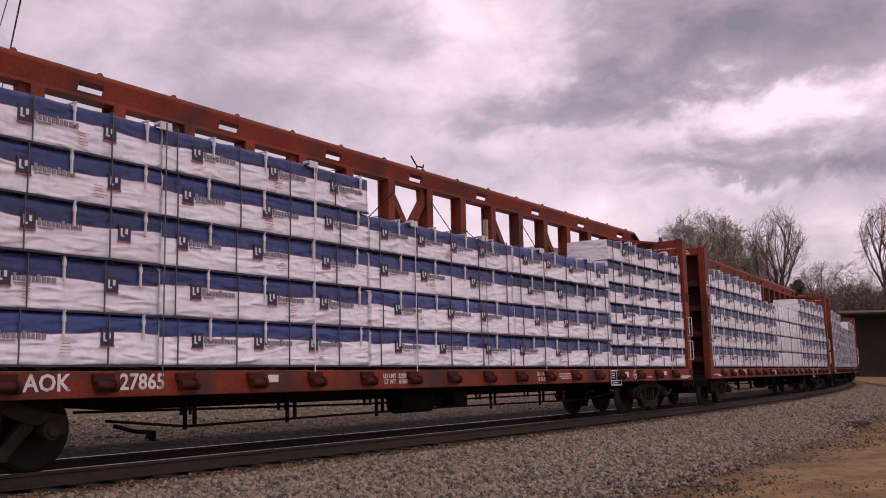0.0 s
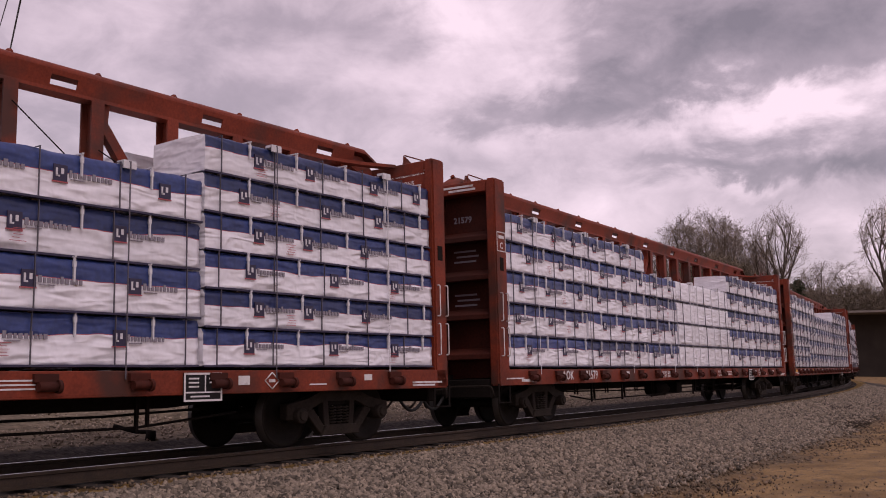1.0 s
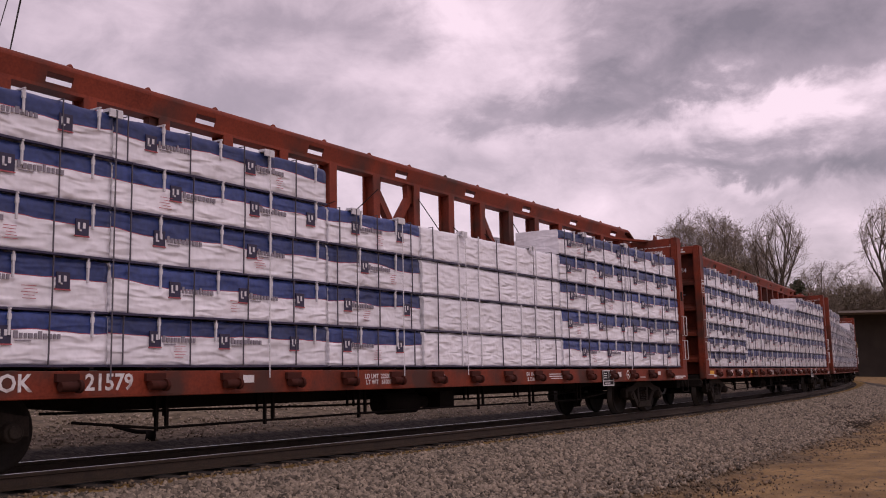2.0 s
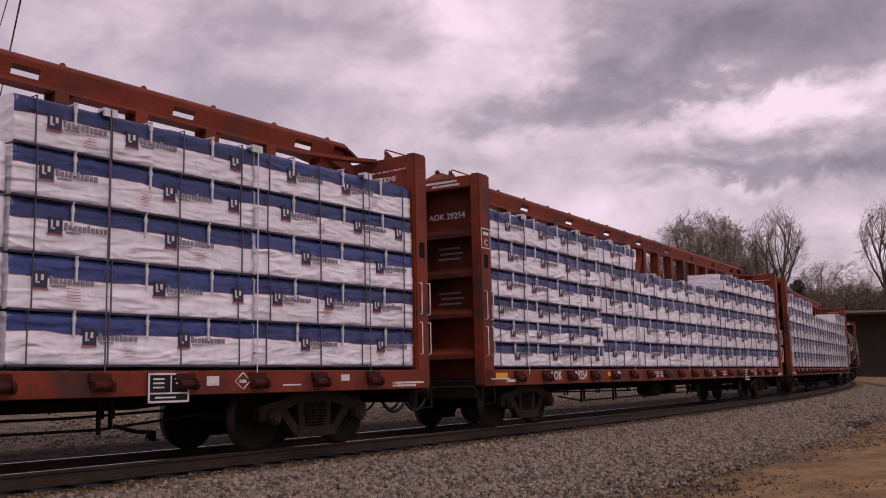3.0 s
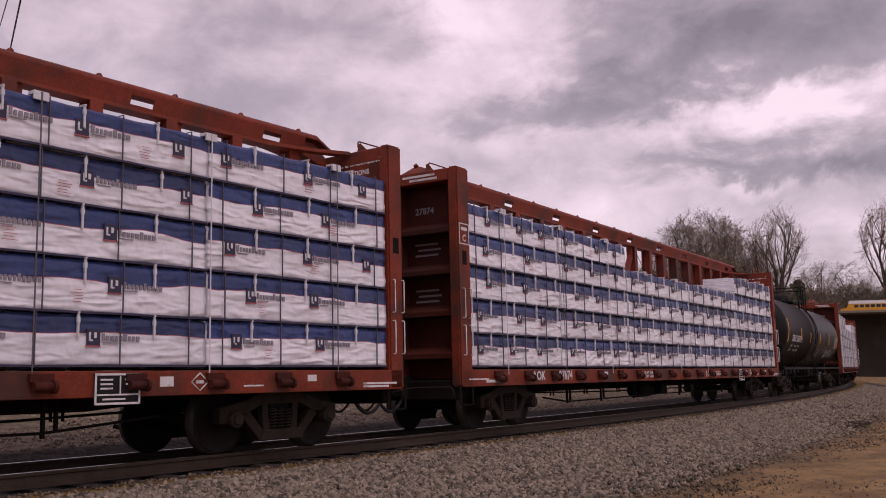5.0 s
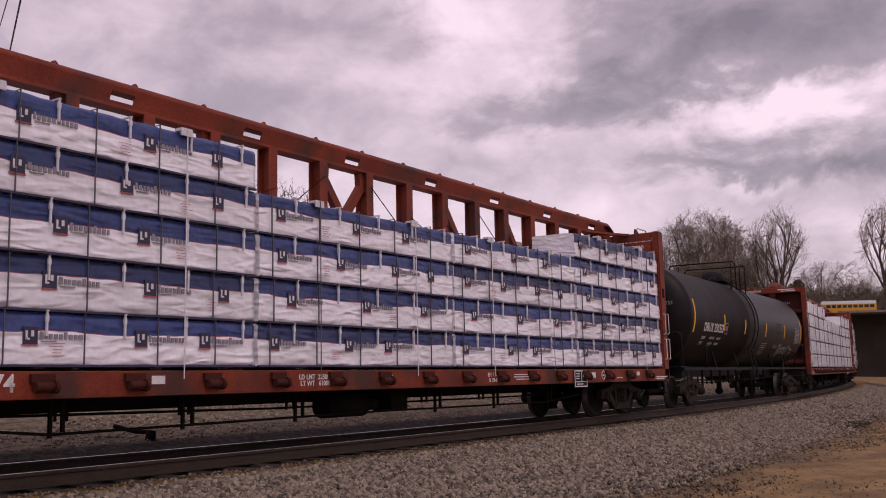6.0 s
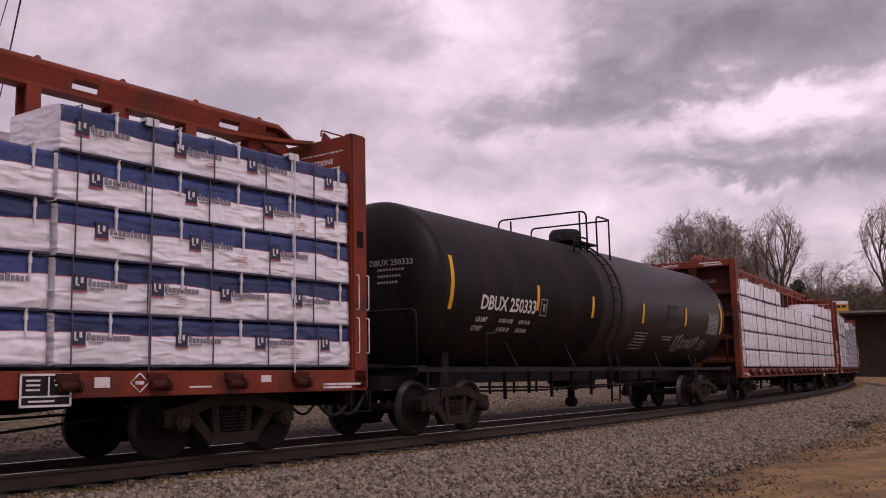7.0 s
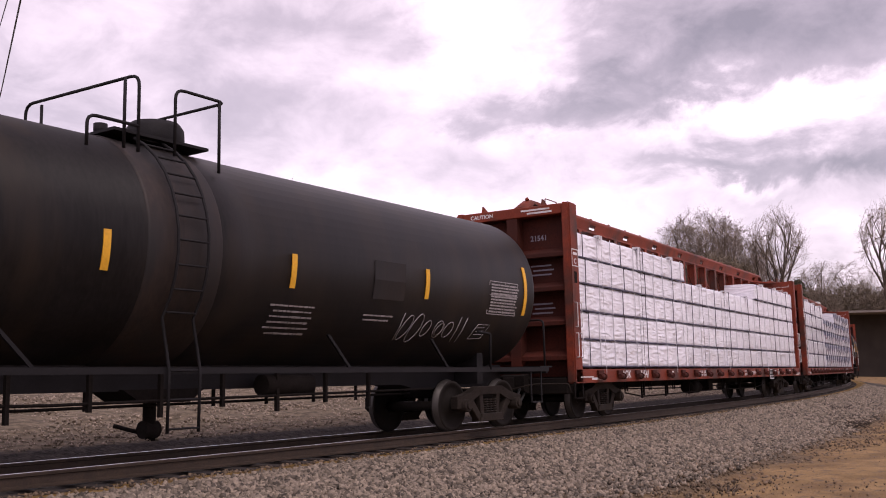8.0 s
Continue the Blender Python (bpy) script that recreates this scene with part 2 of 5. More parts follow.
def lathe(bm, prof, axis="y", seg=32, mi=0, smooth=True):
    """Turns the profile of (along, radius) round an axis through the origin."""
    prev = None
    for a, r in prof:
        ring = []
        for i in range(seg):
            c, s = r * math.cos(2 * math.pi * i / seg), r * math.sin(2 * math.pi * i / seg)
            ring.append(bm.verts.new((c, a, s) if axis == "y" else (a, c, s) if axis == "x" else (c, s, a)))
        if prev:
            for i in range(seg):
                f = bm.faces.new((prev[i], prev[(i + 1) % seg], ring[(i + 1) % seg], ring[i]))
                f.smooth, f.material_index = smooth, mi
        else:
            bm.faces.new(ring[::-1]).material_index = mi
        prev = ring
    bm.faces.new(prev).material_index = mi


def slab(bm, outline, y0, y1, mi=0):
    """An outline in x, z made solid between y0 and y1."""
    a = [bm.verts.new((x, y0, z)) for x, z in outline]
    b = [bm.verts.new((x, y1, z)) for x, z in outline]
    bm.faces.new(a).material_index = mi
    bm.faces.new(b[::-1]).material_index = mi
    for i in range(len(a)):
        j = (i + 1) % len(a)
        bm.faces.new((a[j], a[i], b[i], b[j])).material_index = mi


def bevelled(bm, w=0.012, seg=1):
    bmesh.ops.bevel(bm, geom=bm.edges[:], offset=w, segments=seg, affect="EDGES", clamp_overlap=True)


def mesh_of(name, bm, mats):
    bmesh.ops.recalc_face_normals(bm, faces=bm.faces[:])
    me = bpy.data.meshes.new(name)
    bm.to_mesh(me)
    bm.free()
    for m in mats if isinstance(mats, (list, tuple)) else [mats]:
        me.materials.append(m)
    return me


def part(name, bm, mat, parent, label="", at=None):
    me = bm if isinstance(bm, bpy.types.Mesh) else mesh_of(name, bm, mat)
    ob = new(name, me)
    ob.parent = parent
    if at is not None:
        ob.matrix_basis = at
    return tagged(ob, label)


LETTERS = {}


def lettering(text, size, mat):
    """The writing as a flat mesh, centred, lying in the x, y plane."""
    key = (text, size, mat.name)
    if key not in LETTERS:
        cu = bpy.data.curves.new("letters", "FONT")
        cu.body, cu.size, cu.align_x, cu.align_y, cu.resolution_u, cu.extrude, cu.offset = text, size, "CENTER", "CENTER", 2, 0.001, size * 0.022
        ob = new("letters", cu)
        me = bpy.data.meshes.new_from_object(ob.evaluated_get(bpy.context.evaluated_depsgraph_get()))
        bpy.data.objects.remove(ob)
        me.materials.clear()
        me.materials.append(mat)
        LETTERS[key] = me
    return LETTERS[key]


def bars(rows, mat, name="bars"):
    """Rows of plain bars (x, z, width, height) as a thin flat mesh that faces -y."""
    bm = bmesh.new()
    for x, z, w, h in rows:
        box(bm, x - w / 2, x + w / 2, -0.003, 0.0, z - h / 2, z + h / 2)
    return mesh_of(name, bm, mat)


# ---------------------------------------------------------------- the line of the track
CENTRE = Vector((0, TRACK_Y + RADIUS, 0))
CANT = 1.5


def on_track(s, lat=0.0, z=0.0):
    """A point at the arc length s; lat is towards the inside of the curve, away from the camera."""
    a = s * CURVE
    r = RADIUS - lat
    return Vector((CENTRE.x + r * math.sin(a), CENTRE.y - r * math.cos(a), z))


def travelled(t):
    return 12.4968 * t + 0.5 * 0.0394 * t * t


def car_pose(s, bogies, t):
    """The pose of a car whose middle is at s when t = 0; its trucks keep to the curve."""
    m = s - travelled(t)
    a, b = on_track(m - bogies / 2), on_track(m + bogies / 2)
    d = b - a
    return Matrix.Translation((a + b) / 2) @ Matrix.Rotation(math.atan2(d.y, d.x), 4, "Z") @ Matrix.Rotation(radians(-CANT), 4, "X")


TIMES = [i * 0.25 for i in range(33)]
MOVING, WHEELS = [], []     # (thing, middle, bogie distance, its place on the car); wheelsets

# ---------------------------------------------------------------- ground


def ground_height(lat):
    pts = ((-3000, -0.6), (-60, -0.5), (-14, -0.45), (-9, -0.5), (-6.6, -0.62), (-5.4, -0.68), (-4.4, -0.62), (-2.0, -0.2), (-1.5, -0.16), (-1.2, -0.18), (-0.9, -0.2), (0.9, -0.23), (1.6, -0.22),
           (2.2, -0.04), (3, 0.03), (5.5, 0.2), (9, 0.5), (14, 0.85), (22, 1.2), (60, 1.8), (340, 2.5))
    for (a, za), (b, zb) in zip(pts, pts[1:]):
        if lat <= b:
            f = (lat - a) / (b - a)
            return za + (zb - za) * f
    return pts[-1][1]


def ground_material():
    mat = bpy.data.materials.new("ballast_and_dirt")
    mat.use_nodes = True
    nt = mat.node_tree
    n, k = nt.nodes.new, nt.links.new
    b = nt.nodes["Principled BSDF"]
    b.inputs["Roughness"].default_value = 0.95
    b.inputs["Specular IOR Level"].default_value = 0.2
    tc = n("ShaderNodeTexCoord")
    sub = n("ShaderNodeVectorMath")
    sub.operation, sub.inputs[1].default_value = "SUBTRACT", CENTRE
    k(tc.outputs["Object"], sub.inputs[0])
    flat = n("ShaderNodeVectorMath")
    flat.operation, flat.inputs[1].default_value = "MULTIPLY", (1, 1, 0)
    k(sub.outputs[0], flat.inputs[0])
    ln = n("ShaderNodeVectorMath")
    ln.operation = "LENGTH"
    k(flat.outputs[0], ln.inputs[0])

    def tex(scale, detail):
        t = n("ShaderNodeTexNoise")
        t.inputs["Scale"].default_value, t.inputs["Detail"].default_value = scale, detail
        k(tc.outputs["Object"], t.inputs["Vector"])
        return t

    def m(op, a, c):
        q = n("ShaderNodeMath")
        q.operation = op
        for i, v in enumerate((a, c)):
            if isinstance(v, (int, float)):
                q.inputs[i].default_value = v
            else:
                k(v, q.inputs[i])
        return q.outputs[0]

    wob = m("MULTIPLY", m("SUBTRACT", tex(0.55, 6).outputs["Fac"], 0.5), 3.2)
    lat = m("ADD", m("SUBTRACT", RADIUS, ln.outputs["Value"]), wob)

    def blend(a, c, lo, hi, src):
        r = n("ShaderNodeMapRange")
        r.inputs[1].default_value, r.inputs[2].default_value = lo, hi
        k(src, r.inputs[0])
        x = n("ShaderNodeMix")
        x.data_type = "RGBA"
        k(r.outputs[0], x.inputs[0])
        for i, v in ((6, a), (7, c)):
            if isinstance(v, tuple):
                x.inputs[i].default_value = (*v, 1)
            else:
                k(v, x.inputs[i])
        return x.outputs[2]

    vor = n("ShaderNodeTexVoronoi")
    vor.inputs["Scale"].default_value = 22
    k(tc.outputs["Object"], vor.inputs["Vector"])
    bw = n("ShaderNodeRGBToBW")
    k(vor.outputs["Color"], bw.inputs[0])
    # gravel colour lowered so that gaps between the loose stones look shaded
    gravel = blend((0.022, 0.018, 0.015), (0.085, 0.07, 0.058), 0.2, 0.8, bw.outputs[0])
    dirt = blend((0.17, 0.105, 0.05), (0.31, 0.20, 0.092), 0.35, 0.65, tex(1.3, 8).outputs["Fac"])
    dirt = blend(dirt, (0.14, 0.10, 0.07), 0.55, 0.7, tex(6, 6).outputs["Fac"])
    rust = blend((0.105, 0.063, 0.021), (0.24, 0.148, 0.048), 0.4, 0.6, tex(3, 7).outputs["Fac"])
    # dirty track bed, darkened further for the shade beneath the train
    bed_shade = blend((0.018, 0.014, 0.012), (0.05, 0.04, 0.034), 0.4, 0.6, tex(9, 7).outputs["Fac"])
    bank = blend((0.075, 0.058, 0.038), (0.21, 0.165, 0.115), 0.35, 0.65, tex(5, 8).outputs["Fac"])
    mixed = blend((0.07, 0.05, 0.032), (0.17, 0.125, 0.08), 0.35, 0.65, tex(7, 8).outputs["Fac"])
    c = blend(dirt, mixed, -5.7, -4.9, lat)
    c = blend(c, gravel, -4.7, -3.7, lat)
    true_lat = m("SUBTRACT", RADIUS, ln.outputs["Value"])
    edge = m("ADD", true_lat, m("MULTIPLY", m("SUBTRACT", tex(4, 5).outputs["Fac"], 0.5), 0.5))
    c = blend(c, rust, -2.15, -1.85, edge)
    # the shade-darkened bed runs from the near rail to the bank
    c = blend(c, bed_shade, -1.0, -0.8, edge)
    c = blend(c, bank, 2.25, 2.55, edge)
    k(c, b.inputs["Base Color"])
    bp = n("ShaderNodeBump")
    bp.inputs["Strength"].default_value, bp.inputs["Distance"].default_value = 0.7, 0.04
    k(m("ADD", m("MULTIPLY", vor.outputs["Distance"], 0.6), tex(14, 6).outputs["Fac"]), bp.inputs["Height"])
    k(bp.outputs[0], b.inputs["Normal"])
    return mat


def build_ground():
    lats = [-3000, -1500, -700, -300, -150, -80, -50, -35, -25, -18]
    lats += [-14 + 0.4 * i for i in range(22)] + [-5.2 + 0.1 * i for i in range(45)] + [-0.7 + 0.3 * i for i in range(9)]
    lats += [2.1 + 0.12 * i for i in range(30)] + [5.7 + 0.5 * i for i in range(24)] + [18, 20, 24, 30, 40, 60, 90, 130, 200, 280, 340]
    ss = [-RADIUS * math.pi + 20 * i for i in range(53)]
    ss = [s for s in ss if s < -40] + [-40 + 2.0 * i for i in range(18)] + [-4 + 0.3 * i for i in range(180)] + [50 + 1.0 * i for i in range(100)]
    while ss[-1] < RADIUS * math.pi - 25:
        ss.append(ss[-1] + 20)
    verts, faces = [], []
    for s in ss:
        for la in lats:
            p = on_track(s, la)
            z = ground_height(la)
            if (la > 2.4 or la < -1.4) and abs(la) < 60:
                amp = 0.025 if la > -5 else 0.05
                z += amp * noise.noise((p.x * 1.7, p.y * 1.7, 0)) + 0.10 * max(0, min(1, (abs(la) - 2.4) / 5)) * noise.noise((p.x * 0.25, p.y * 0.25, 3))
                if la > 3.6:
                    z += 0.12 * noise.noise((p.x * 0.8, p.y * 0.8, 7))
            verts.append((p.x, p.y, z))
    w, h = len(lats), len(ss)
    for i in range(h):
        for j in range(w - 1):
            a, b = i * w + j, ((i + 1) % h) * w + j
            faces.append((a, a + 1, b + 1, b))
    faces.append([i * w + w - 1 for i in range(h)])
    me = bpy.data.meshes.new("ground")
    me.from_pydata(verts, [], faces)
    for p in me.polygons:
        p.use_smooth = True
    me.materials.append(ground_material())
    return tagged(new("ground", me), "grey gravel shoulder, tan dirt and stony bank", "ground", kind="structure")


ground = build_ground()


def build_track():
    track = tagged(new("railway_track"), "curved single railway track on dark ballast", "railway track", kind="structure")
    prof = [(-0.07, -0.17), (0.07, -0.17), (0.07, -0.155), (0.012, -0.135), (0.010, -0.05), (0.034, -0.038), (0.036, -0.012), (0.028, 0.0),
            (-0.028, 0.0), (-0.036, -0.012), (-0.034, -0.038), (-0.010, -0.05), (-0.012, -0.135), (-0.07, -0.155)]
    for side in (-0.755, 0.755):
        bm = bmesh.new()
        prev = None
        for i in range(141):
            s = -60 + 2.0 * i
            ring = [bm.verts.new(on_track(s, side + x, z - side * 0.026)) for x, z in prof]
            if prev:
                for j in range(len(prof)):
                    q = (j + 1) % len(prof)
                    bm.faces.new((prev[j], prev[q], ring[q], ring[j])).material_index = 1 if j == 7 else 0
            prev = ring
        part("rail", bm, [M_RAIL, M_RAILHEAD], track, "brown steel rail with a polished head")
    bm = bmesh.new()
    box(bm, -0.115, 0.115, -1.22, 1.22, -0.40, -0.185)
    bevelled(bm, 0.01)
    me = mesh_of("tie", bm, M_TIE)
    for i in range(230):
        s = -12 + 0.55 * i
        ob = part("tie", me, None, track)
        ob.matrix_basis = Matrix.Translation(on_track(s, 0, random.uniform(-0.012, 0.0))) @ Matrix.Rotation(s * CURVE + random.uniform(-0.02, 0.02), 4, "Z") @ Matrix.Rotation(radians(-CANT), 4, "X")
    return track


track = build_track()

# ---------------------------------------------------------------- freight cars
# On every car x runs rearward from its middle, y away from the camera, z up from the rail head.


def wheelset_mesh():
    bm = bmesh.new()
    for sgn in (-1, 1):
        prof = [(0.66, 0.09), (0.665, 0.16), (0.69, 0.36), (0.665, 0.40), (0.662, 0.478), (0.685, 0.482), (0.70, 0.457), (0.80, 0.452), (0.80, 0.395), (0.765, 0.37), (0.75, 0.20), (0.80, 0.13), (0.80, 0.09)]
        if sgn > 0:
            prof = [(-a, r) for a, r in prof]
        rings = []
        for a, r in prof:
            rings.append([bm.verts.new((r * math.cos(2 * math.pi * i / 32), -a if sgn > 0 else -a, r * math.sin(2 * math.pi * i / 32))) for i in range(32)])
        for j in range(len(rings)):
            A, B = rings[j], rings[(j + 1) % len(rings)]
            for i in range(32):
                f = bm.faces.new((A[i], A[(i + 1) % 32], B[(i + 1) % 32], B[i]))
                f.smooth = True
                f.material_index = 1 if j in (5, 6) else 0
    rod(bm, (0, -1.05, 0), (0, 1.05, 0), 0.088, seg=16)
    return mesh_of("wheelset", bm, [M_WHEEL, M_TREAD])


def side_frame_mesh():
    bm = bmesh.new()
    slab(bm, [(-1.12, 0.40), (-1.12, 0.62), (-0.70, 0.68), (-0.42, 0.80), (0.42, 0.80), (0.70, 0.68), (1.12, 0.62), (1.12, 0.40), (0.98, 0.40), (0.94, 0.52), (0.66, 0.52),
              (0.36, 0.66), (-0.36, 0.66), (-0.66, 0.52), (-0.94, 0.52), (-0.98, 0.40)], -0.08, 0.08)
    for sg in (-1, 1):
        slab(bm, [(sg * 0.74, 0.50), (sg * 0.58, 0.56), (sg * 0.26, 0.20), (sg * 0.40, 0.16)], -0.07, 0.07)
        slab(bm, [(sg * 0.36, 0.67), (sg * 0.24, 0.67), (sg * 0.20, 0.26), (sg * 0.32, 0.26)], -0.06, 0.06)
        rod(bm, (sg * 0.889, -0.17, 0.457), (sg * 0.889, 0.06, 0.457), 0.115, seg=14)
        rod(bm, (sg * 0.889, -0.20, 0.457), (sg * 0.889, -0.16, 0.457), 0.075, seg=12)
    slab(bm, [(-0.42, 0.15), (0.42, 0.15), (0.34, 0.30), (-0.34, 0.30)], -0.11, 0.11)
    bevelled(bm, 0.012)
    return mesh_of("side_frame", bm, M_TRUCK)


def spring_mesh():
    bm = bmesh.new()
    pts = [(0.062 * math.cos(i * 0.9), 0.062 * math.sin(i * 0.9), 0.30 + i * 0.0062) for i in range(46)]
    pipe(bm, pts, 0.016, 5)
    return mesh_of("spring", bm, M_TRUCK)


ME_WHEELS, ME_SIDE, ME_SPRING = wheelset_mesh(), side_frame_mesh(), spring_mesh()


def truck_part(parent, x):
    bm = bmesh.new()
    box(bm, -0.20, 0.20, -1.02, 1.02, 0.58, 0.76)
    bevelled(bm, 0.02)
    rod(bm, (0, 0, 0.74), (0, 0, 0.86), 0.2, seg=16)
    for sx in (-0.42, 0.42):
        box(bm, sx - 0.05, sx + 0.05, -0.9, 0.9, 0.40, 0.50)
    truck = part("truck", bm, M_UNDER, parent, "grimy four-wheel freight truck, darkened for the shade under the car", pose(x, 0, 0))
    for y in (-1.0, 1.0):
        part("side_frame", ME_SIDE, None, truck, "", pose(0, y, 0, 0, 0, 0 if y < 0 else 180))
        for sx in (-0.14, 0.0, 0.14):
            part("spring", ME_SPRING, None, truck, "", pose(sx, y * 1.02, 0))
    for wx in (-0.889, 0.889):
        part("wheelset", ME_WHEELS, None, truck, "brown steel wheels with worn bright rims", pose(wx, 0, 0.457))
    return truck


def coupler_part(parent, x, sg):
    bm = bmesh.new()
    box(bm, min(x, x + sg * 0.62), max(x, x + sg * 0.62), -0.07, 0.07, 0.74, 0.90)
    slab(bm, [(x + sg * 0.55, 0.70), (x + sg * 0.88, 0.70), (x + sg * 0.88, 0.96), (x + sg * 0.55, 0.96)], -0.14, 0.14)
    bevelled(bm, 0.02)
    part("coupler", bm, M_UNDER, parent, "rusty knuckle coupler")
    bm = bmesh.new()
    pipe(bm, [(x + sg * (0.05 + 0.085 * i), -0.25, 0.72 - 0.32 * math.sin(math.pi * i / 10) ** 0.8) for i in range(11)], 0.03, 6)
    part("air_hose", bm, M_RUBBER, parent, "hanging black brake hose")


XF, XFI, XRI, XR = -11.52, -11.10, 11.15, 11.50
HALF = 1.42
DECK = 1.10
TOP = 4.72


def tread_ladder(car, x, y0, face):
    """White grab irons on the corner post, one above another."""
    for z in (1.35, 2.0, 2.62):
        bm = bmesh.new()
        for dx in (-0.10, 0.12):
            pipe(bm, bend([(x + dx, y0, z), (x + dx, y0 + face * 0.06, z), (x + dx, y0 + face * 0.06, z + 0.52), (x + dx, y0, z + 0.52)], 0.03), 0.011, 6)
        if z < 2.6:
            part("grab_iron", bm, M_WHITE, car, "white-painted grab iron")
        else:
            bm.free()


def build_centerbeam():
    car = new("centerbeam_flatcar")
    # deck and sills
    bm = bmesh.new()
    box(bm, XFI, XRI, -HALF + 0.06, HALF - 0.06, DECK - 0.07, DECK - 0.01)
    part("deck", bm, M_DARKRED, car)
    for y in (-HALF, HALF):
        sg = 1 if y < 0 else -1
        bm = bmesh.new()
        a, b = (y, y + sg * 0.04)
        box(bm, XF + 0.05, XR - 0.05, min(a, b), max(a, b), 0.82, DECK)
        box(bm, XF + 0.05, XR - 0.05, min(a, y + sg * 0.16), max(a, y + sg * 0.16), 0.80, 0.83)
        bevelled(bm, 0.008)
        part("side_sill", bm, M_RED, car, "faded orange-red painted side sill")
        for i in range(18):
            x = -10.22 + i * 1.19
            bm = bmesh.new()
            yy = y - sg * 0.055
            box(bm, x - 0.14, x + 0.14, min(yy, y), max(yy, y), 0.98, 1.07)
            rod(bm, (x - 0.11, yy - sg * 0.01, 0.93), (x + 0.11, yy - sg * 0.01, 0.93), 0.055, seg=10)
            rod(bm, (x + 0.11, yy - sg * 0.01, 0.93), (x + 0.15, yy - sg * 0.01, 0.93), 0.075, seg=10)
            part("winch", bm, M_DARKRED, car, "dark tie-down winch")
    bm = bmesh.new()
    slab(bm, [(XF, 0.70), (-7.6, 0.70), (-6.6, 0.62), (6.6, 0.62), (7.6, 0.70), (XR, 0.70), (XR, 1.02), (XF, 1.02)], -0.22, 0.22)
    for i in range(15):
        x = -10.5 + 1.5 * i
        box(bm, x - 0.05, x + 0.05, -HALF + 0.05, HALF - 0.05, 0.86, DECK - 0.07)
    part("centre_sill", bm, M_UNDER, car, "grimy black centre sill and crossbearers, darkened for shade")
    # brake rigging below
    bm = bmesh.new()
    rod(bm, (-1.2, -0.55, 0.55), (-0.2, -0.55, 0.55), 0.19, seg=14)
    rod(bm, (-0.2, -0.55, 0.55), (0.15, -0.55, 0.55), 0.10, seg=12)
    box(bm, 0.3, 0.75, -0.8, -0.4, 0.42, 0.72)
    part("brake_cylinder", bm, M_UNDER, car, "grimy brake cylinder and reservoir, darkened for shade")
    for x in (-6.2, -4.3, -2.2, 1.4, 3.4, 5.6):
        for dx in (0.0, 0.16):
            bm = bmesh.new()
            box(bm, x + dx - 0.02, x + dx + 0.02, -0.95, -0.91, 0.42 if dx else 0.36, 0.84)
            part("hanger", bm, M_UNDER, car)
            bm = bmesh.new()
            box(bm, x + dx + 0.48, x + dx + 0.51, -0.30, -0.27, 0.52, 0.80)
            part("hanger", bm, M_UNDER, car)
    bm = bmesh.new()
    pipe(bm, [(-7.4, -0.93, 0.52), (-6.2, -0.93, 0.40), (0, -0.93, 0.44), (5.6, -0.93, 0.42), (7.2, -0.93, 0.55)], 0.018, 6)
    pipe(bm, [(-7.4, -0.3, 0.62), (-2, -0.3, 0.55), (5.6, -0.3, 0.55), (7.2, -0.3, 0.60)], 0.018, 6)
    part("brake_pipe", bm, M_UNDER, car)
    # centre beam
    bm = bmesh.new()
    n = 14
    prof = [(0.19 * math.cos(math.pi * (i / n)), 4.92 + 0.12 * math.sin(math.pi * (i / n)) ** 0.8) for i in range(n + 1)]
    rings = [[bm.verts.new((x, y, z - drop)) for y, z in prof] for x, drop in ((XFI - 0.02, 0.24), (XFI + 0.45, 0.0), (XRI - 0.3, 0.0), (XRI + 0.02, 0.16))]
    for A, B in zip(rings, rings[1:]):
        for i in range(len(prof)):
            j = (i + 1) % len(prof)
            f = bm.faces.new((A[i], A[j], B[j], B[i]))
            f.smooth = 0 < i < len(prof) - 2
    bm.faces.new(rings[0][::-1])
    bm.faces.new(rings[-1])
    for sg in (-1, 1):
        xe = XFI if sg < 0 else XRI
        slab(bm, [(xe, 4.50), (xe - sg * 0.6, 4.66), (xe - sg * 0.6, 4.88), (xe - sg * 0.3, 4.88), (xe, 4.66)], -0.085, 0.085)
    box(bm, XFI + 0.6, XRI - 0.6, -0.125, 0.125, 4.655, 4.725)

    def flank(xa, xb, za, zb):
        """A piece of the shell's slanting flank between two heights."""
        ya, yb = 0.125 + (za - 4.70) * 0.30, 0.125 + (zb - 4.70) * 0.30
        v = [bm.verts.new((x, d - y, z)) for x in (xa, xb) for y, z in ((ya, za), (yb, zb)) for d in (0, 0.022)]
        for q in ((0, 1, 3, 2), (4, 6, 7, 5), (0, 4, 5, 1), (2, 3, 7, 6), (0, 2, 6, 4), (1, 5, 7, 3)):
            bm.faces.new([v[i] for i in q])

    xs = [XFI - 0.15] + [0.11 + 2.43 * i for i in range(-4, 5)] + [XRI + 0.15]
    for a, b in zip(xs, xs[1:]):
        flank(max(a + 0.19, XFI + 0.6), min(b - 0.19, XRI - 0.6), 4.70, 4.925)
        if b < XRI:
            flank(b - 0.19, b + 0.19, 4.70, 4.735)
            flank(b - 0.19, b + 0.19, 4.86, 4.925)
    for i in range(18):
        rod(bm, (-10.7 + 1.25 * i, -0.03, 5.02), (-10.7 + 1.25 * i, 0.0, 5.065), 0.045, seg=8)
    part("top_chord", bm, M_RED, car, "rounded red top chord with slots")
    posts = [0.63 + 1.215 * i for i in range(9)]
    for sg in (-1, 1):
        for i, p in enumerate(posts):
            bm = bmesh.new()
            x = sg * p
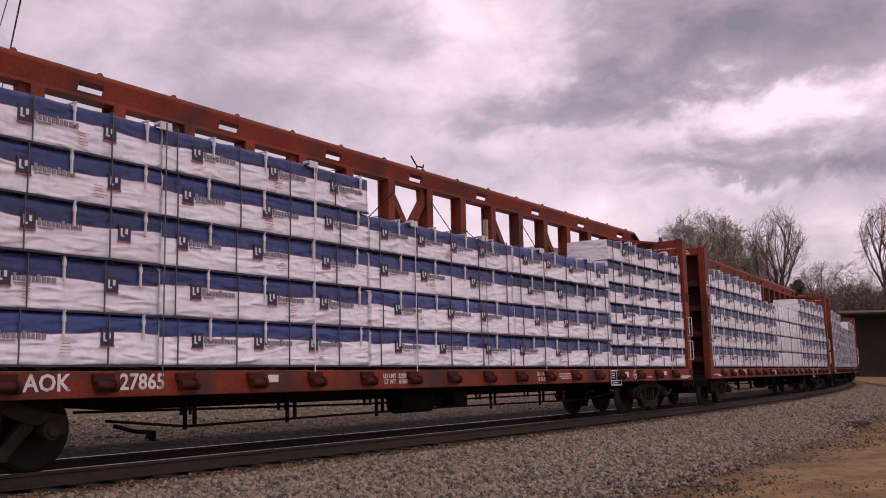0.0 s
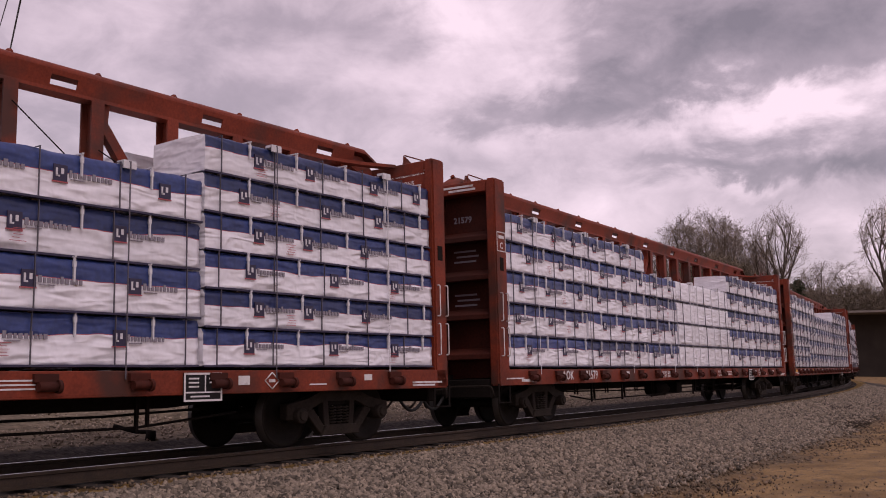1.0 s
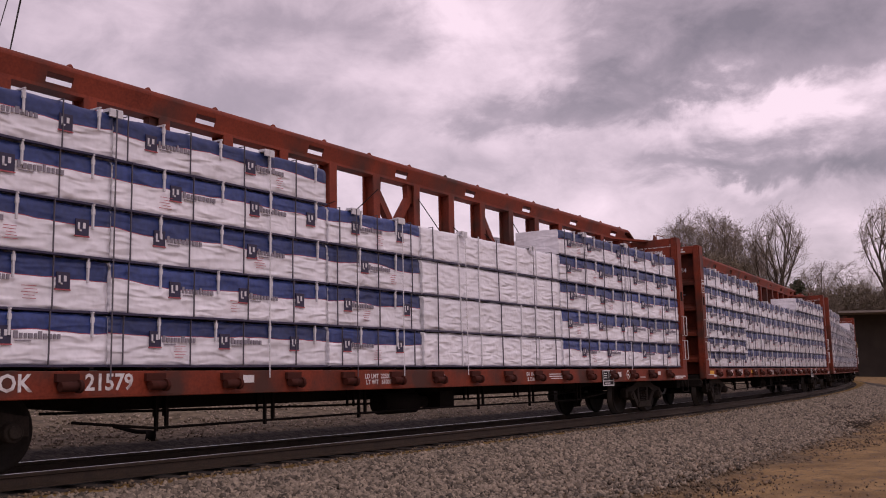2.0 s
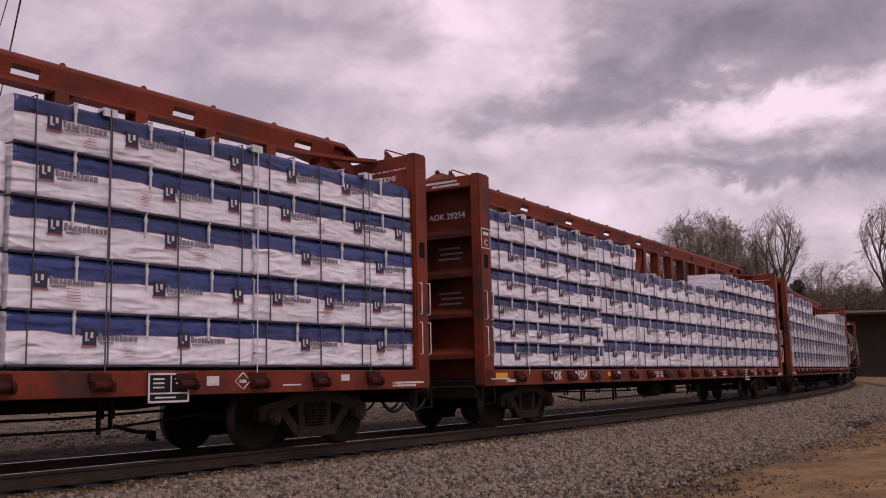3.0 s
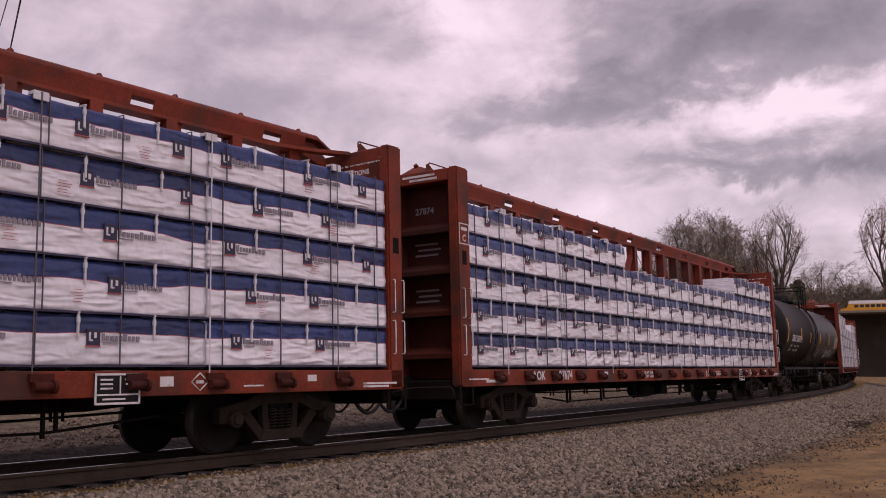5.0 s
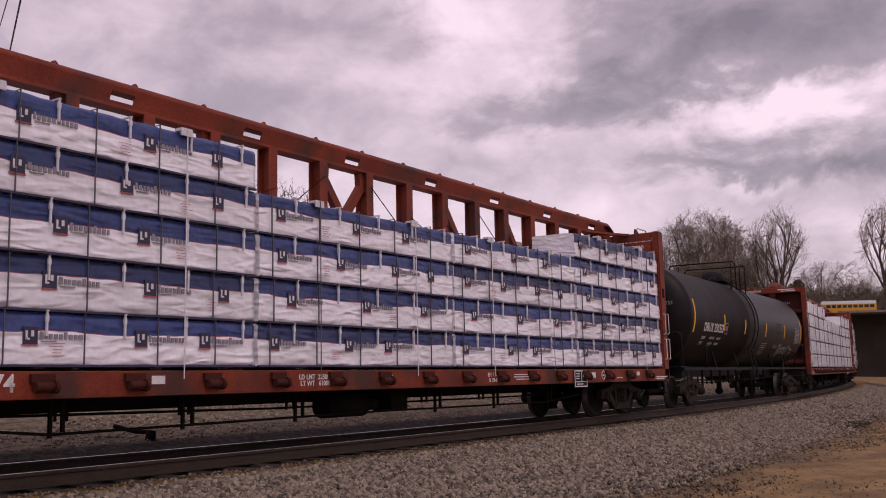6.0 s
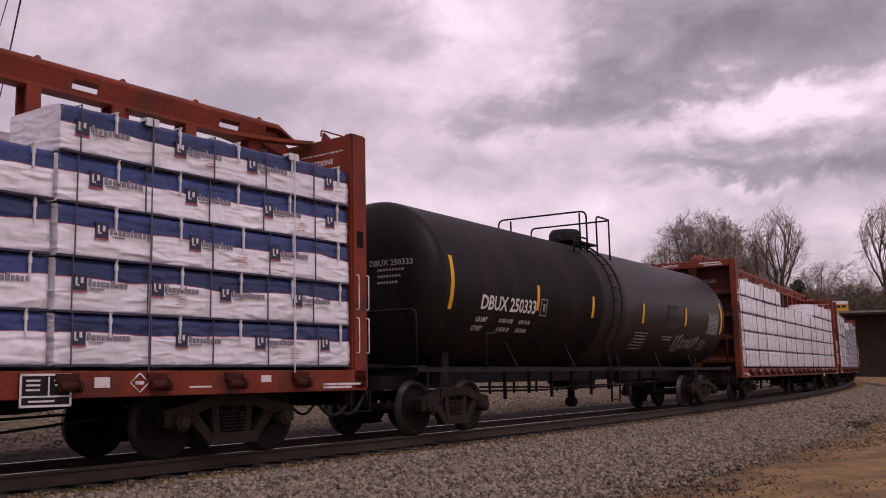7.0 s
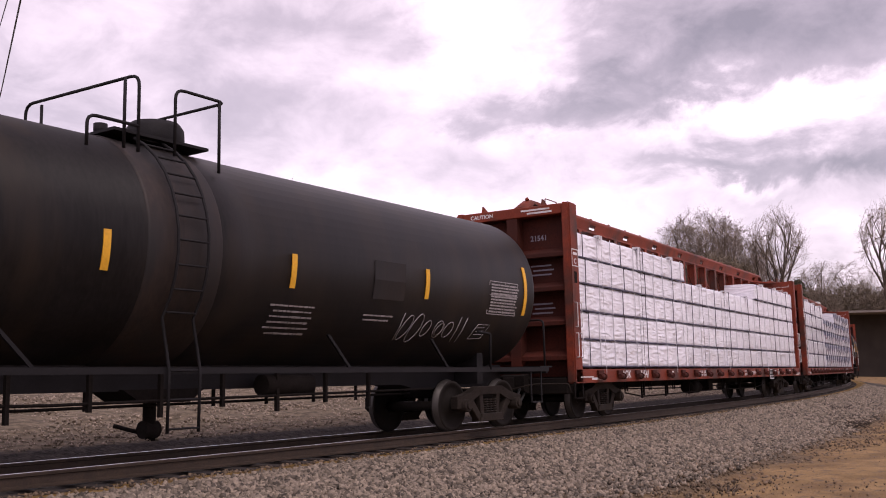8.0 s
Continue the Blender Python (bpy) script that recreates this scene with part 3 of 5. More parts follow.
            box(bm, x - 0.095, x + 0.095, -0.13, -0.10, DECK, 4.67)
            box(bm, x - 0.095, x + 0.095, 0.10, 0.13, DECK, 4.67)
            box(bm, x - 0.015, x + 0.015, -0.10, 0.10, DECK, 4.67)
            part("post", bm, M_RED, car)
            if i % 2 == 0 or i == 0:
                bm = bmesh.new()
                d = -sg if i == 0 else sg
                e = 0.62 if i == 0 else 0.95
                zb = 3.80 if i == 0 else 3.35
                slab(bm, [(x, 4.67), (x + d * 0.22, 4.67), (x + d * 0.20, 4.42), (x + d * e, zb + 0.08), (x + d * (e - 0.08), zb - 0.06), (x + d * 0.10, 4.32), (x, 4.28)], -0.06, 0.06)
                part("diagonal", bm, M_RED, car)
    for sg in (-1, 1):
        for i in range(0, 8):
            bm = bmesh.new()
            rod(bm, (sg * posts[i], -0.16, 4.0 if i % 3 else 4.4), (sg * posts[i + 1], -0.16, 3.5), 0.009, seg=4)
            part("cable", bm, M_UNDER, car, "thin slack steel cable")
    # bulkheads
    for sg, x0, x1 in ((-1, XF, XFI), (1, XRI, XR)):
        bm = bmesh.new()
        pl0, pl1 = (XFI - 0.09, XFI - 0.03) if sg < 0 else (XRI + 0.03, XRI + 0.09)
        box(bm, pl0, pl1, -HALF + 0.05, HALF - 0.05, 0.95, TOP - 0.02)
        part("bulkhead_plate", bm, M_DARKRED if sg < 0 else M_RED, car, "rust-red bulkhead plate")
        for y in (-HALF, HALF - 0.20):
            bm = bmesh.new()
            box(bm, x0, x1, y, y + 0.20, 0.80, TOP)
            bevelled(bm, 0.03, 2)
            part("corner_post", bm, M_RED, car, "orange-red painted corner post")
        o0, o1 = (x0 + 0.06, pl0) if sg < 0 else (pl1, x1 - 0.06)
        bm = bmesh.new()
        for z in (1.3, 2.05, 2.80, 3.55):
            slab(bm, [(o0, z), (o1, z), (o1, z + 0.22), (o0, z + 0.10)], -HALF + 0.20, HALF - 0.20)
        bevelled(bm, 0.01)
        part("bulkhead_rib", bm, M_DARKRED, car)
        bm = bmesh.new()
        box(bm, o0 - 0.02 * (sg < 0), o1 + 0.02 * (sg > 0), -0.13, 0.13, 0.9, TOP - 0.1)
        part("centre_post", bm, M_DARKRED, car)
        bm = bmesh.new()
        box(bm, x0 + 0.02, x1 - 0.02, -HALF + 0.19, HALF - 0.19, TOP - 0.24, TOP - 0.015)
        bevelled(bm, 0.015)
        for y in (-0.75, 0.75):
            slab(bm, [(x0 + 0.05, TOP - 0.02), (x0 + 0.36, TOP - 0.02), (x0 + 0.36, TOP + 0.0), (x0 + 0.09, TOP + 0.13)], y - 0.02, y + 0.02)
        part("bulkhead_cap", bm, M_RED, car, "red bulkhead cap beam")
        xc = (x0 + x1) / 2
        tread_ladder(car, xc, -HALF, -1)
        bm = bmesh.new()
        box(bm, xc - 0.07, xc + 0.07, -HALF - 0.004, -HALF, 2.95, 3.2)
        part("post_slot", bm, M_UNDER, car, "dark hand hole in the post")
        bm = bmesh.new()
        pipe(bm, bend([(xc - 0.3, -0.9, TOP + 0.0), (xc - 0.3, -0.9, TOP + 0.10), (xc + 0.3, -0.9, TOP + 0.10), (xc + 0.3, -0.9, TOP)], 0.05), 0.013, 6)
        part("top_handhold", bm, M_RED, car)
        # step below the sill
        bm = bmesh.new()
        for dx in (-0.2, 0.22):
            box(bm, xc + dx - 0.02, xc + dx + 0.02, -HALF + 0.02, -HALF + 0.035, 0.48, 0.84)
        box(bm, xc - 0.2, xc + 0.22, -HALF + 0.0, -HALF + 0.05, 0.48, 0.50)
        part("sill_step", bm, M_UNDER, car)
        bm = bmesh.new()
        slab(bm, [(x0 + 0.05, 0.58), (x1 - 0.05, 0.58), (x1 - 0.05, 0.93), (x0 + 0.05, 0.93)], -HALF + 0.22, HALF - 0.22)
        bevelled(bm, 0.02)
        part("end_sill", bm, M_UNDER, car, "grimy end sill below the bulkhead, darkened for shade")
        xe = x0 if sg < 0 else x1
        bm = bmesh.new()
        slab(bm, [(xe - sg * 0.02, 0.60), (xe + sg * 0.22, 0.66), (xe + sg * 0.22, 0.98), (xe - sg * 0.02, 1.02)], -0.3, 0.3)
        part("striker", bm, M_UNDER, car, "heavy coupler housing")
        bm = bmesh.new()
        pipe(bm, bend([(xe + sg * 0.06, -HALF + 0.1, 0.62), (xe + sg * 0.10, -HALF + 0.12, 0.80), (xe + sg * 0.14, -0.5, 0.80), (xe + sg * 0.5, -0.12, 0.70)], 0.08), 0.017, 6)
        part("uncoupling_lever", bm, M_TRUCK, car, "bent uncoupling lever")
        bm = bmesh.new()
        pipe(bm, [(xe + sg * (0.04 + 0.07 * i), 0.35, 0.66 - 0.24 * math.sin(math.pi * i / 10)) for i in range(11)], 0.022, 6)
        part("chain", bm, M_TRUCK, car, "sagging rusty chain")
        coupler_part(car, xe, sg)
        truck_part(car, sg * 9.145)
    # writing on the inner face of the rear bulkhead, above the load
    for txt, z in (("LOADING & UNLOADING", 4.50), ("INSTRUCTIONS", 4.33), ("WARNING", 4.17)):
        part("lettering", lettering(txt, 0.115, M_WHITE), None, car, "white stencilled lettering", pose(XRI + 0.025, -0.60, z, 90, 0, -90))
    for sg, xe in ((-1, XFI), (1, XRI)):
        for ys in (-1, 1):
            bm = bmesh.new()
            pts = [(xe - sg * 1.5, ys * 0.08), (xe - sg * 0.55, ys * 0.34), (xe, ys * 0.62), (xe, ys * 0.40), (xe - sg * 0.35, ys * 0.24), (xe - sg * 0.75, ys * 0.08)]
            lo, hi = [bm.verts.new((x, y, 4.66)) for x, y in pts], [bm.verts.new((x, y, 4.715)) for x, y in pts]
            bm.faces.new(lo)
            bm.faces.new(hi[::-1])
            for i in range(6):
                bm.faces.new((lo[i], lo[(i + 1) % 6], hi[(i + 1) % 6], hi[i]))
            part("end_gusset", bm, M_RED, car, "flat red gusset between chord and bulkhead")
    # small markings on the sill
    for x, z, w, h in ((6.9, 0.97, 0.2, 0.12), (10.9, 0.90, 0.8, 0.03), (10.8, 0.855, 0.6, 0.03), (-10.9, 0.93, 0.7, 0.025), (-10.4, 0.89, 0.5, 0.05)):
        part("marking", bars([(x, z, w, h)], M_WHITE), None, car, "plain white paint marking", pose(0, -HALF - 0.002, 0))
    for txt, x, z in (("LD LMT  225000", -2.3, 1.0), ("LT WT   61000", -2.3, 0.91), ("EH  11-7", 2.6, 1.0), ("IL 73-0", 2.6, 0.90)):
        part("lettering", lettering(txt, 0.10, M_WHITE), None, car, "small white stencilled lettering", pose(x, -HALF - 0.003, z, 90))
    for x, z, w, h in ((3.75, 1.0, 0.75, 0.018), (3.75, 0.955, 0.75, 0.018), (3.75, 0.91, 0.6, 0.018), (-5.1, 0.99, 0.2, 0.1), (-0.6, 0.99, 0.25, 0.05), (-0.6, 0.93, 0.4, 0.03), (9.4, 0.99, 0.18, 0.09), (8.3, 0.9, 0.35, 0.02)):
        part("marking", bars([(x, z, w, h)], M_WHITE), None, car, "", pose(0, -HALF - 0.002, 0))
    # framed data board
    bm = bmesh.new()
    box(bm, 5.90, 6.50, -HALF - 0.03, -HALF - 0.01, 0.72, 1.07)
    board = part("data_board", bm, M_BLACK, car, "black data board with a white frame")
    fr = [(7.05, 1.06, 0.60, 0.025), (7.05, 0.73, 0.60, 0.025), (6.76, 0.895, 0.025, 0.35), (7.34, 0.895, 0.025, 0.35), (7.05, 0.83, 0.6, 0.018), (7.08, 0.94, 0.018, 0.2),
          (6.9, 1.0, 0.16, 0.02), (6.9, 0.95, 0.16, 0.02), (6.9, 0.90, 0.16, 0.02), (7.2, 1.0, 0.12, 0.02), (7.2, 0.95, 0.1, 0.02), (7.0, 0.78, 0.3, 0.02)]
    part("board_frame", bars(fr, M_WHITE), None, board, "", pose(-0.85, -HALF - 0.031, 0))
    bm = bmesh.new()
    for a in range(4):
        an = math.pi / 2 * a
        p, q = Vector((7.4 + 0.13 * math.cos(an), -HALF - 0.004, 0.96 + 0.11 * math.sin(an))), Vector((7.4 + 0.13 * math.cos(an + math.pi / 2), -HALF - 0.004, 0.96 + 0.11 * math.sin(an + math.pi / 2)))
        rod(bm, p, q, 0.010, seg=4)
    box(bm, 7.34, 7.46, -HALF - 0.006, -HALF - 0.002, 0.94, 0.98)
    part("diamond_mark", bm, M_WHITE, car, "white diamond marking")
    fr = [(0, 0.18, 0.34, 0.02), (0, -0.18, 0.34, 0.02), (-0.16, 0, 0.02, 0.36), (0.16, 0, 0.02, 0.36), (0, 0.09, 0.2, 0.06)]
    xc = (XF + XFI) / 2
    part("plate_mark", bars(fr, M_WHITE), None, car, "white framed marking", pose(xc, -HALF - 0.002, 3.5))
    part("lettering", lettering("C", 0.17, M_WHITE), None, car, "", pose(xc, -HALF - 0.003, 3.42, 90))
    part("lettering", lettering("CAUTION", 0.13, M_WHITE), None, car, "", pose(XF + 0.015, 0.75, TOP - 0.13, 90, 0, -90))
    part("marking", bars([(0, 0.0, 0.7, 0.04), (0.1, -0.07, 0.6, 0.04)], M_WHITE), None, car, "", pose(XF + 0.015, -0.6, TOP - 0.1, 0, 0, -90))
    for z0 in (2.55, 3.4):
        part("marking", bars([(0.1 * (i % 2) * 0.6, -0.1 * i, 0.5, 0.035) for i in range(3)], M_GREYPRINT), None, car, "faded pale stencil lines", pose(XFI - 0.095, -0.55, z0, 0, 0, -90))
    return car


def car_marks(car, mark, number, dull=False):
    """Reporting mark and number on the sill and on the bulkhead."""
    part("lettering", lettering(mark, 0.26, M_WHITE), None, car, "white reporting mark", pose(-8.52, -HALF - 0.003, 0.965, 90))
    part("lettering", lettering(number, 0.26, M_WHITE), None, car, "white car number", pose(-7.27, -HALF - 0.003, 0.965, 90))
    m = M_GREYPRINT if dull else M_WHITE
    part("lettering", lettering(number if dull else mark + " " + number, 0.165, m), None, car, "stencilled car number", pose(XFI - 0.095, -0.52, 4.02, 90, 0, -90))


# bundles of wrapped siding
BUNDLES = {}
DEPTH = 1.08


def bundle_thing(length, height, style, variant):
    """One strapped bundle: wrap, straps, strap tags and printed marks. Front at y = 0, base at z = 0."""
    key = (round(length, 2), round(height, 2), style, variant)
    if key in BUNDLES:
        return BUNDLES[key]
    rng = random.Random(repr(key))
    L, h = length - 0.025, height - 0.03
    nx = max(8, int(L / 0.065))
    zs = [0, 0.04, 0.11, 0.18, 0.25, 0.32, 0.39, 0.46, 0.53, 0.595, 0.62, 0.635, 0.70, 0.77, 0.84, 0.91, 0.97]
    off = rng.uniform(0, 50)
    bm = bmesh.new()
    cols = []
    droop = [0.06 * noise.noise((i * 0.07 + off, 3.3, 0)) + 0.012 * noise.noise((i * 0.3 + off, 8.3, 0)) for i in range(nx + 1)]
    for i in range(nx + 1):
        x = -L / 2 + L * i / nx
        col = [bm.verts.new((x, DEPTH, 0.0))]
        for f in zs:
            ridge = 1 - abs(noise.noise((x * 3.1 + f * 2.2 + off, f * 1.6 - x * 1.4, 2)))
            ridge2 = 1 - abs(noise.noise((x * 5.5 - f * 3.5 + off, f * 2.6 + x * 2.0, 6)))
            w = noise.noise((x * 1.6 + off, f * 2.2, 0)) * 0.010 - 0.022 * (max(0, ridge - 0.88) / 0.12) - 0.020 * (max(0, ridge2 - 0.88) / 0.12) + 0.008
            w *= 0.5 if f < 0.6 else 0.45
            inset = 0.018 if f in (0, 0.97) else 0
            zz = f * h + droop[i] * (0.3 if f < 0.05 else 1.0) * (1 if f < 0.8 else 0.5)
            col.append(bm.verts.new((x, 0.004 + w + inset, max(0.0, zz))))
        col.append(bm.verts.new((x, 0.04, h + 0.02 * noise.noise((x * 3 + off, 9, 9)))))
        for yy in (0.25, 0.6, DEPTH - 0.02):
            col.append(bm.verts.new((x, yy, h + 0.015 + 0.02 * noise.noise((x * 3 + off, yy * 3, 9)))))
        cols.append(col)
    for i in range(nx):
        for j in range(len(cols[0]) - 1):
            f = bm.faces.new((cols[i][j], cols[i + 1][j], cols[i + 1][j + 1], cols[i][j + 1]))
            f.smooth = True
            if style == "blue":
                f.material_index = 2 if j == 11 else 1 if 11 < j < 19 else 0
        f = bm.faces.new((cols[i][-1], cols[i + 1][-1], cols[i + 1][0], cols[i][0]))
    bm.faces.new([v for v in cols[0]])
    bm.faces.new([v for v in cols[-1]][::-1])
    thing = new("siding_pack", mesh_of("wrap", bm, [M_WRAP, M_BLUE, M_REDLINE]))
    # dark strip along the foot of the wrap
    bm = bmesh.new()
    prev = None
    for i in range(13):
        x = -L / 2 + L * i / 12
        w = 0.008 * noise.noise((x * 2 + off, 4, 4))
        ring = [bm.verts.new((x, y, z + w)) for y, z in ((-0.026, -0.016), (0.01, -0.02), (0.01, 0.006), (-0.026, 0.008 + 0.6 * w))]
        if prev:
            for j in range(4):
                bm.faces.new((prev[j], prev[(j + 1) % 4], ring[(j + 1) % 4], ring[j]))
        else:
            bm.faces.new(ring[::-1])
        prev = ring
    bm.faces.new(prev)
    part("hem", bm, M_PRINT, thing, "dark strip along the foot of the wrap")
    # skids
    for k in range(max(2, int(L / 1.2))):
        x = -L / 2 + (k + 0.5) * L / max(2, int(L / 1.2))
        bm = bmesh.new()
        box(bm, x - 0.04, x + 0.04, 0.05, DEPTH - 0.03, -0.03, 0.012)
        part("skid", bm, M_WOOD, thing)
    n = max(3, int(round(L / 0.5))) if style == "blue" else max(3, int(round(L / 0.75)))
    for k in range(n):
        x = -L / 2 + (k + 0.5 + rng.uniform(-0.1, 0.1)) * L / n
        bm = bmesh.new()
        if style == "blue" and k % 2:
            box(bm, x - 0.011, x + 0.011, -0.036, -0.01, 0.55 * h, h + 0.02)
            box(bm, x - 0.019, x + 0.019, -0.038, -0.01, 0.84 * h, 0.95 * h)
            box(bm, x - 0.011, x + 0.011, -0.046, 0.3, h + 0.012, h + 0.03)
            part("strap", bm, M_TAG, thing, "white plastic strap")
        elif style == "white" and k % 3:
            box(bm, x - 0.010, x + 0.010, -0.028, -0.012, 0.0, h + 0.02)
            part("strap", bm, M_TAG, thing, "white plastic strap")
        else:
            # thin dark box that draws the edge and shadow of a strap
            box(bm, x - 0.005, x + 0.005, -0.030, -0.012, 0.0, h + 0.02)
            box(bm, x - 0.005, x + 0.005, -0.030, 0.5, h + 0.012, h + 0.022)
            part("strap", bm, M_STRAP, thing, "thin dark line for a strap's edge and shadow")
    if style == "blue":
        x = -L / 2 + rng.uniform(0.15, 0.9)
        while x < L / 2 - 0.35:
            s = 0.17
            bm = bmesh.new()
            box(bm, x, x + s, -0.018, -0.004, 0.62 * h - s * 0.75, 0.62 * h + s * 0.35)
            box(bm, x - 0.012, x + s + 0.012, -0.017, -0.004, 0.62 * h - s * 0.75 - 0.014, 0.62 * h - s * 0.75, 1)
            box(bm, x + 0.025, x + 0.05, -0.0205, -0.0175, 0.62 * h - 0.08, 0.62 * h + 0.02, 2)
            box(bm, x + 0.025, x + 0.075, -0.0205, -0.0175, 0.62 * h - 0.08, 0.62 * h - 0.06, 2)
            box(bm, x + 0.09, x + 0.125, -0.0205, -0.0175, 0.62 * h - 0.045, 0.62 * h + 0.02, 2)
            part("printed_mark", bm, [M_PRINT, M_REDLINE, M_TAG], thing, "dark square printed emblem")
            if x + 0.85 < L / 2:
                bm = bmesh.new()
                xx = x + 0.2
                while xx < x + 0.72:
                    w = rng.uniform(0.028, 0.05)
                    box(bm, xx, xx + w, -0.016, -0.004, 0.50 * h, 0.50 * h + (0.08 if xx < x + 0.24 or 0.46 < xx - x < 0.51 else 0.056))
                    xx += w + 0.019
                box(bm, x + 0.22, x + 0.40, -0.016, -0.004, 0.45 * h, 0.45 * h + 0.009)
                part("print_bar", bm, M_GREYPRINT, thing, "grey printed bars")
            x += rng.uniform(0.95, 1.7)
        x = rng.uniform(-0.3, 0.3) * L
        lines = [(x + rng.uniform(-0.02, 0.02), 0.42 * h - 0.034 * q, rng.uniform(0.08, 0.2), 0.006) for q in range(5)]
        part("paper_label", bars(lines, M_REDLINE), None, thing, "faint red printed label", pose(0, -0.018, 0))
    tagged(thing, "strapped siding pack in white wrap with a blue top band" if style == "blue" else "strapped board pack in plain white plastic wrap",
           "lumber pack", "packs on the flatcars")
    BUNDLES[key] = thing
    return thing


USED = set()
U0 = 11.30


def stack(middle, u0, u1, tiers, style="blue", lengths=None, both=True):
    """Piles bundles between u0 and u1 (metres behind the front bulkhead's inner face) on both sides of the beam."""
    n = max(1, round((u1 - u0) / 4.3))
    step = (u1 - u0) / n
    z = DECK + 0.03
    for r, h in enumerate(tiers):
        for i in range(n):
            x = u0 + (i + 0.5) * step - U0
            for side in (0, 1) if both else (0,):
                src = bundle_thing(step, h, style, (r * 2 + i + side + int(middle)) % 4)
                jitter = random.uniform(-0.025, 0.025)
                off = pose(x, -1.375 + random.uniform(-0.012, 0.025), z + 0.03) if side == 0 else pose(x, 1.40, z + 0.03, 0, 0, 180)
                if src in USED:
                    ob = copy_thing(src, off)
                else:
                    ob = src
                    USED.add(src)
                MOVING.append((ob, middle, 18.29, off))
        z += h


def tie_downs(car, spans):
    """Straps from the winches over the stacks of bundles; each span is (from, to, top height)."""
    for u0, u1, top in spans:
        n = max(2, round((u1 - u0) / 2.44))
        for i in range(n):
            x = u0 + (i + 0.5) * (u1 - u0) / n - U0
            bm = bmesh.new()
            box(bm, x - 0.009, x + 0.009, -1.445, -1.440, 1.0, top + 0.03)
            slab(bm, [(x - 0.013, top + 0.03), (x + 0.013, top + 0.03), (x + 0.013, top + 0.037), (x - 0.013, top + 0.037)], -1.445, -0.35)
            cp = bmesh.new()
            box(cp, x - 0.09, x + 0.09, -1.43, -1.30, top + 0.012, top + 0.05)
            box(cp, x - 0.09, x + 0.09, -1.435, -1.41, top - 0.05, top + 0.03)
            part("corner_protector", cp, M_TAG, car, "white card corner protector")
            part("tie_down", bm, M_STRAP if (i + int(u0)) % 2 else M_TAG, car, "thin webbing tie-down over the load")


def wheels_of(car):
    for tr in car.children:
        if tr.name.startswith("truck"):
            for w in tr.children:
                if w.name.startswith("wheelset"):
                    WHEELS.append((w, tr))


E5 = [0.60, 0.62, 0.61, 0.58, 0.57]
E4 = E5[:4]
E6 = [0.50, 0.50, 0.50, 0.50, 0.53, 0.52]
C6 = [0.45, 0.42, 0.43, 0.52, 0.58, 0.58]
CARS = [
    ("27865", 2.99 + U0, True, [(0.2, 8.4, E5, "blue"), (8.42, 17.5, E4, "blue"), (17.55, 22.42, E6, "blue")]),
    ("21579", 27.61 + U0, True, [(0.2, 7.85, E5, "blue"), (7.87, 10.25, E4, "blue"), (10.3, 15.4, E4, "white"), (15.45, 22.42, E5, "blue")]),
    ("29254", 52.20 + U0, False, [(0.25, 5.45, C6, "blue"), (5.48, 7.8, E5, "blue"), (7.82, 12.62, E4, "blue"), (12.7, 15.2, E4, "blue"), (15.25, 22.42, E5, "blue")]),
    ("27874", 76.77 + U0, True, [(0.2, 7.85, E5, "blue"), (7.9, 12.7, E4, "blue"), (12.75, 17.55, E4, "blue"), (17.6, 22.42, E5, "blue")]),
    ("21541", 119.50 + U0, True, [(0.2, 7.85, E5, "white"), (7.9, 15.95, E4, "white"), (16.0, 22.2, E5, "white")]),
    ("27850", 144.07 + U0, True, [(0.2, 7.85, E5, "white"), (7.9, 13.0, E4, "blue"), (13.05, 22.2, E5, "blue")]),
    ("27851", 187.0 + U0, True, [(0.2, 22.2, E5, "white")]),
]


def build_train():
    proto = build_centerbeam()
    tagged(proto, "orange-red centerbeam flatcar with bulkheads, loaded with wrapped packs", "freight car", "cars of the train")
    cars = [proto] + [copy_thing(proto, Matrix()) for _ in CARS[1:]]
    for car, (number, mid, dull, load) in zip(cars, CARS):
        if mid < 150:
            car_marks(car, "AOK", number, dull)
        spans = []
        for u0, u1, tiers, style in load:
            stack(mid, u0, u1, tiers, style, both=mid < 150)
            spans.append((u0, u1, DECK + 0.03 + sum(tiers)))
        tie_downs(car, spans)
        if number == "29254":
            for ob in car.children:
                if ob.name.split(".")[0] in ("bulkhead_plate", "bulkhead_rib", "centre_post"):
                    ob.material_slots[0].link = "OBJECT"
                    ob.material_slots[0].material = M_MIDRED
            for x, w in ((-10.85, 0.45), (-5.6, 0.35)):
                part("yellow_sticker", bars([(x, 0.99, w, 0.10)], M_YELLOW), None, car, "yellow reflective sticker", pose(0, -HALF - 0.002, 0))
        if number == "27865":
            bm = bmesh.new()
            box(bm, 2.39, 2.47, -0.34, -0.26, DECK, 4.27)
            part("stake", bm, M_STAKE, car, "pale upright wooden stake")
            bm = bmesh.new()
            pipe(bm, [(0.30, -0.05, 5.02), (0.30, -0.05, 5.10), (0.12, -0.05, 5.26)], 0.016, 6)
            pipe(bm, [(0.30, -0.05, 5.09), (0.52, -0.05, 5.10), (0.54, -0.05, 5.16)], 0.016, 6)
            part("bent_bracket", bm, M_UNDER, car, "bent dark bracket on the chord")
        wheels_of(car)
        MOVING.append((car, mid, 18.29, Matrix()))


build_train()


